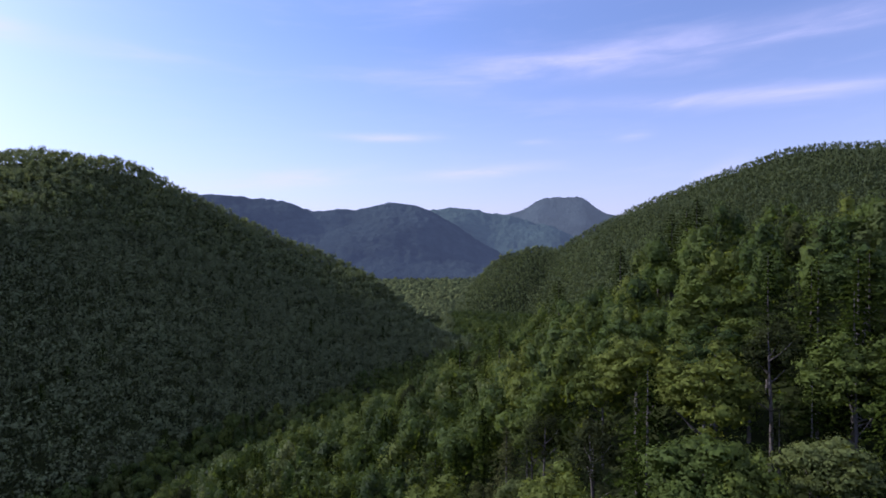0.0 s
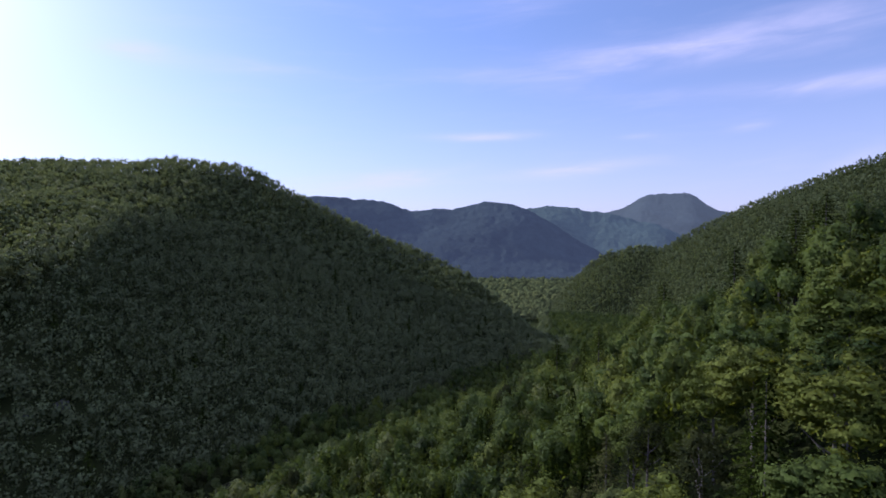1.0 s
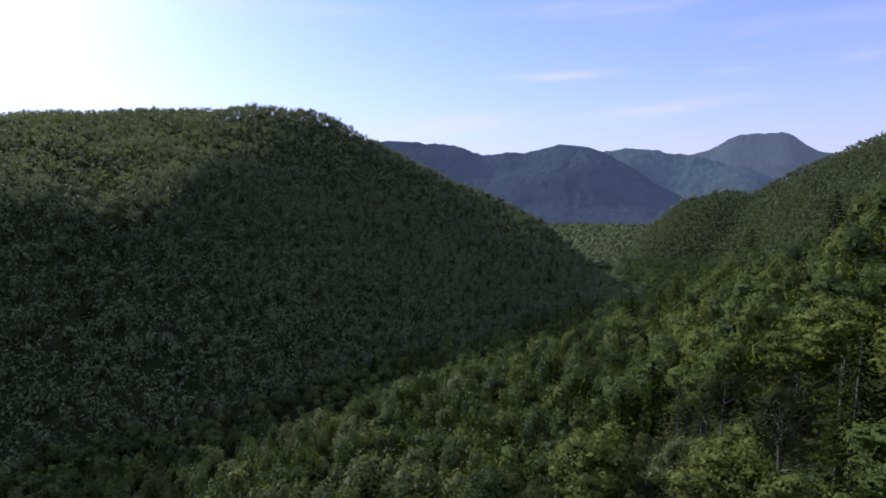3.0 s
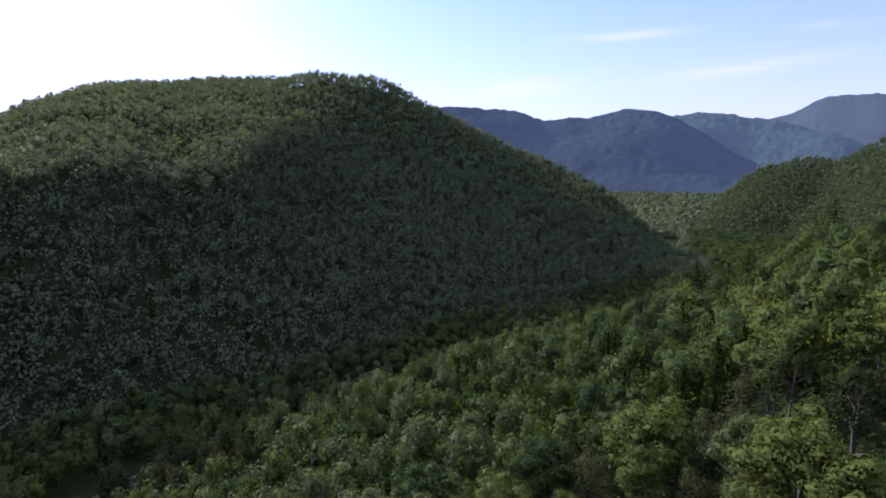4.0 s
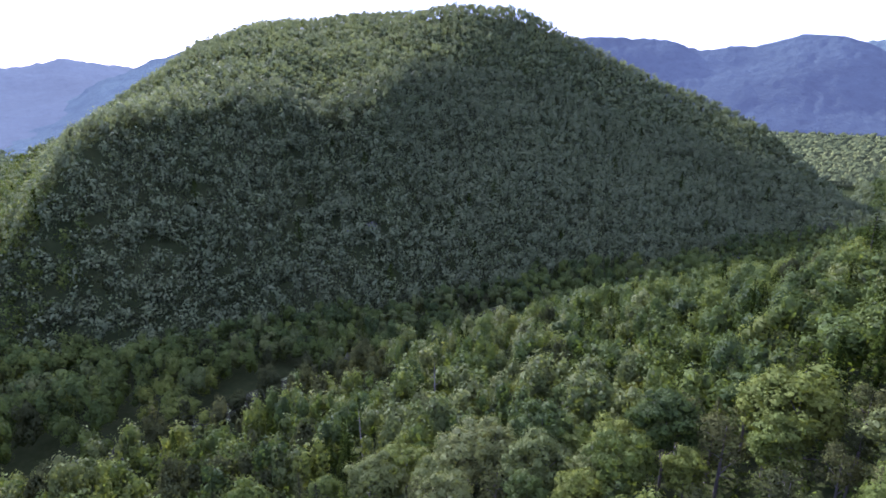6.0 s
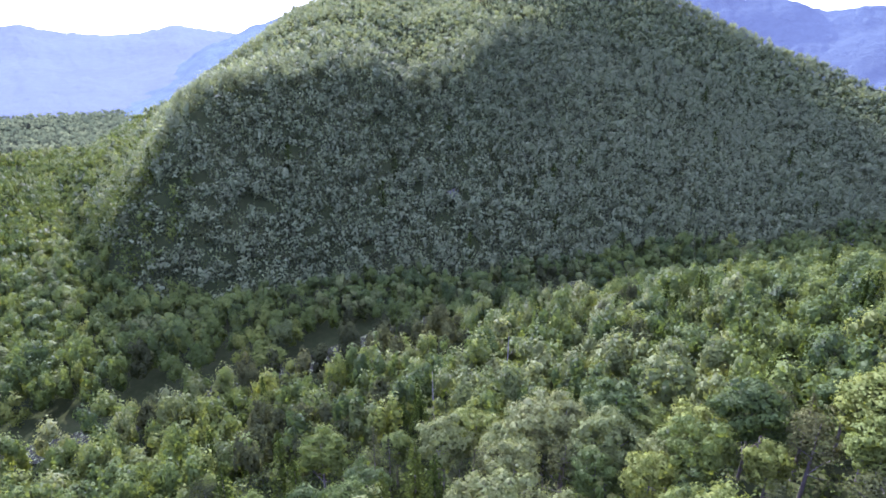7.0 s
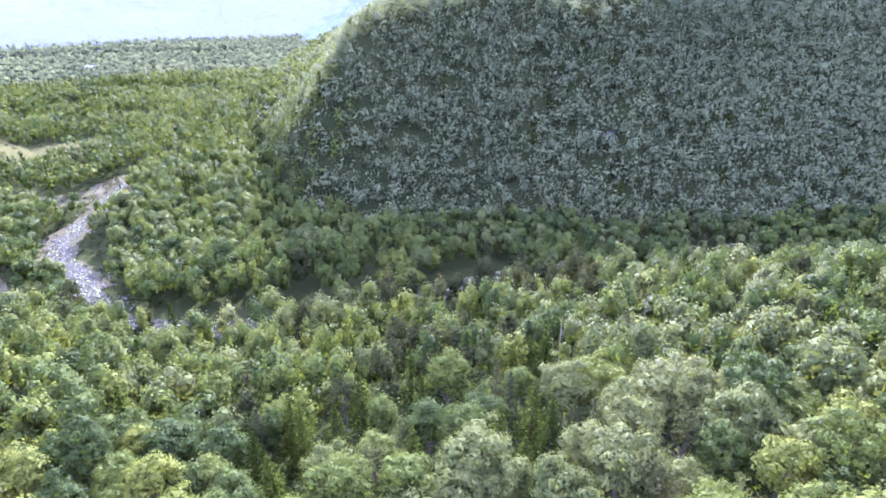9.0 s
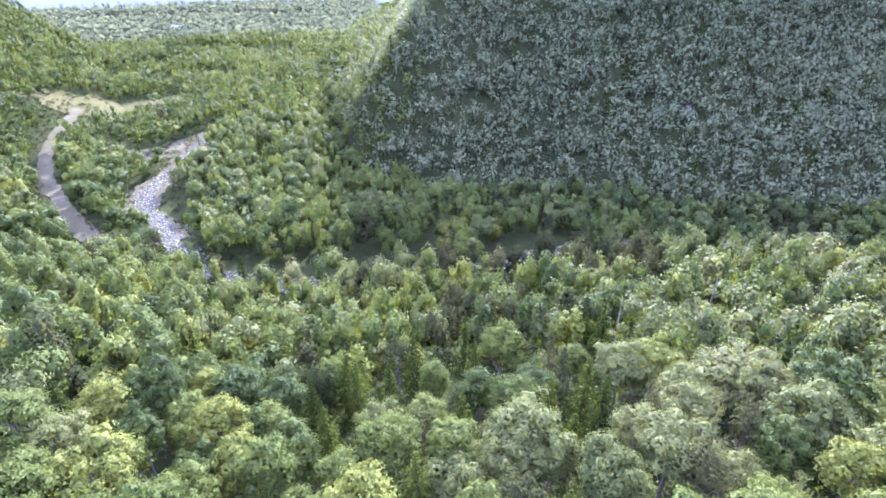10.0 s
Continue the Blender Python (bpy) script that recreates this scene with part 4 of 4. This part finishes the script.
# woods past 690 m take the leaves whose haze is painted emission
plant("beyond the valley's narrows", 9.0, 690, 900, -1, 8, 34, 1.5, 12, 5.6, low=0.5, core=0.9, haze_glow=True)
plant("beyond the river's bend", 10, 690, 1120, 72, 114, 34, 1.5, 13, 6.4, low=0.5, core=0.9, haze_glow=True)
plant("on the distant valley floor", 15, 900, 1450, -14, 9, 26, 2.6, 13, 8.5, low=0.5, core=0.9, haze_glow=True)


def undergrowth():
    """Shrubs and saplings that cover the ground between the nearer trees."""
    x, y, d, b = scatter(3.6, 22, 150, -46, 120, rng)
    ok = clear_of_openings(x, y, d, b)
    x, y = x[ok], y[ok]
    n = len(x)
    r = rng.uniform(1.5, 3.4, n)
    base = np.stack([x, y, ground_z(x, y) + r * 0.4], -1)
    per = np.repeat(np.arange(n), 40)
    dd = ball(len(per), rng, -0.3)
    pos = base[per] + dd * r[per][:, None] * rng.uniform(0.55, 1.1, (len(per), 1)) * np.array((1, 1, 0.8))
    v, f = slivers(pos, dd + rng.normal(0, 0.35, dd.shape) + np.array((0, 0, 0.4)), 0.62 * rng.uniform(0.7, 1.3, len(per)), rng)
    lit = np.repeat(dd + np.array((0, 0, 0.3)), 3, axis=0)
    tone = np.clip(0.35 + 0.2 * rng.normal(size=n), 0, 1)
    ob = new("undergrowth", build_mesh("undergrowth", v, f, MAT["green", False], False, tone[np.repeat(per, 3)], lit))
    tagged(ob, "green shrubs and saplings under the forest trees", "undergrowth", kind="stuff")
    print("undergrowth", n)


undergrowth()


def scrub():
    """Low bushes dotted over the meadow, the gravel and the river's banks."""
    x, y, d, b = scatter(3.4, 180, 500, 84, 111, rng)
    r_ = gap(x, y, RIVER)
    m_, t_, s_ = gap(x, y, MEADOW), gap(x, y, TRACK), gap(x, y, BAR)
    u = rng.uniform(0, 1, len(x))
    edge = ((m_ > 5) & (m_ < 46) & (u < 0.05 + 0.012 * m_)) | ((t_ > 3.2) & (t_ < 16)) | ((s_ > 4.5) & (s_ < 9)) | ((s_ < 4.5) & (u < 0.12)) | ((s_ > 6) & (s_ < 24) & (d < 330) & (u < 0.45)) | ((r_ > 5.5) & (r_ < 11) & (d < 400) & (u < 0.75)) | ((r_ > 4) & (r_ < 6) & (u < 0.3)) | ((r_ > 6) & (r_ < 24) & (b > 92) & (d < 345) & (u < 0.6))
    edge &= (r_ > 3.5) & (t_ > 2.6)
    x, y = x[edge], y[edge]
    n = len(x)
    r = rng.uniform(0.7, 2.3, n)
    base = np.stack([x, y, ground_z(x, y) + r * 0.3], -1)
    per = np.repeat(np.arange(n), 40)
    dd = ball(len(per), rng, -0.3)
    pos = base[per] + dd * r[per][:, None] * rng.uniform(0.6, 1.1, (len(per), 1)) * np.array((1, 1, 0.8))
    v, f = slivers(pos, dd + rng.normal(0, 0.3, dd.shape), 0.6 * rng.uniform(0.7, 1.3, len(per)), rng)
    tone = np.clip(0.5 + 0.25 * rng.normal(size=n), 0, 1)
    ob = new("scrub", build_mesh("scrub", v, f, MAT["brown", False], False, tone[np.repeat(per, 3)], np.repeat(dd + np.array((0, 0, 0.4)), 3, axis=0)))
    tagged(ob, "low olive-brown bushes on gravel and dry meadow", "bushes", kind="stuff")
    print("scrub", n)


scrub()


def river_stones():
    """Boulders and cobbles that break the shallow water and lie on the gravel beside it."""
    r_ = np.random.default_rng(41)
    n = 900
    at_ = RIVER[r_.integers(18, 150, n)]
    x, y = at_[:, 0] + r_.normal(0, 3.2, n), at_[:, 1] + r_.normal(0, 3.2, n)
    size = r_.uniform(0.2, 0.75, n) ** 1.3
    c = np.stack([x, y, ground_z(x, y) + 0.5 + 0.1 * size], -1)
    v, f, nrm = lumps(c, size[:, None] * np.array((1.2, 0.9, 0.6)), (ICO_V, ICO_F), r_)
    tagged(new("river_stones", build_mesh("river_stones", v, f, CLIFF)), "grey boulders and cobbles in the shallow river", "stones", kind="stuff")


river_stones()


# ---------- a bare crag on the hill's face ----------
def crag(b, d, size, seed):
    """A weathered outcrop."""
    r = np.random.default_rng(seed)
    bm = bmesh.new()
    bmesh.ops.create_icosphere(bm, subdivisions=4, radius=1.0)
    for v in bm.verts:
        n = noise.fractal(v.co * 1.6 + Vector((seed, 0, 0)), 0.8, 2.1, 5)
        v.co = Vector((v.co.x * 1.5, v.co.y * 0.8, v.co.z * 1.2)) * (1 + 0.35 * n)
    me = bpy.data.meshes.new("crag")
    bm.to_mesh(me)
    bm.free()
    me.materials.append(CLIFF)
    ob = new("crag", me)
    px_, py_ = at(b, d)
    ob.matrix_basis = Matrix.Translation((px_, py_, float(ground_z(px_, py_)) + size * 0.8)) @ Matrix.Rotation(radians(b), 4, "Z") @ Matrix.Scale(size, 4)
    return tagged(ob, "pale bare rock outcrop on the wooded hillside", "rock", "rocks on the hill")


for bb, dd_, size, seed in ((45.7, 266, 2.0, 3), (48.4, 264, 1.1, 5)):
    crag(bb, dd_, size, seed)

# ---------- a barn far down the valley ----------
def barn():
    root = tagged(new("barn"), "small weathered barn with a pale metal roof in the far valley", "barn")
    px_, py_ = at(95.3, 790)
    root.matrix_basis = Matrix.Translation((px_, py_, float(ground_z(px_, py_)))) @ Matrix.Rotation(radians(70), 4, "Z")
    w, l, h, top = 4.0, 8.0, 8.0, 11.0
    v = np.array([(-l, -w, -1), (l, -w, -1), (l, w, -1), (-l, w, -1), (-l, -w, h), (l, -w, h), (l, w, h), (-l, w, h), (-l, 0, top), (l, 0, top)], float)
    quads = np.array([(0, 1, 5, 4), (2, 3, 7, 6), (3, 0, 4, 7), (1, 2, 6, 5)])
    tris = np.array([(7, 4, 8), (5, 6, 9)])
    ob = new("wall", build_mesh("wall", v, [quads, tris], BARK))
    ob.parent = root
    for side in (-1, 1):
        p = np.array([(-l - 0.6, side * (w + 0.8), h - 0.6), (l + 0.6, side * (w + 0.8), h - 0.6), (l + 0.6, 0, top + 0.05), (-l - 0.6, 0, top + 0.05)])
        p = np.vstack([p, p + np.array((0, 0, 0.18))])
        f = np.array([(0, 1, 2, 3), (7, 6, 5, 4), (0, 4, 5, 1), (2, 6, 7, 3), (1, 5, 6, 2), (3, 7, 4, 0)])
        ob = new("roof", build_mesh("roof", p, f, TIN))
        ob.parent = root
        ob["label"] = "pale metal roof"


barn()
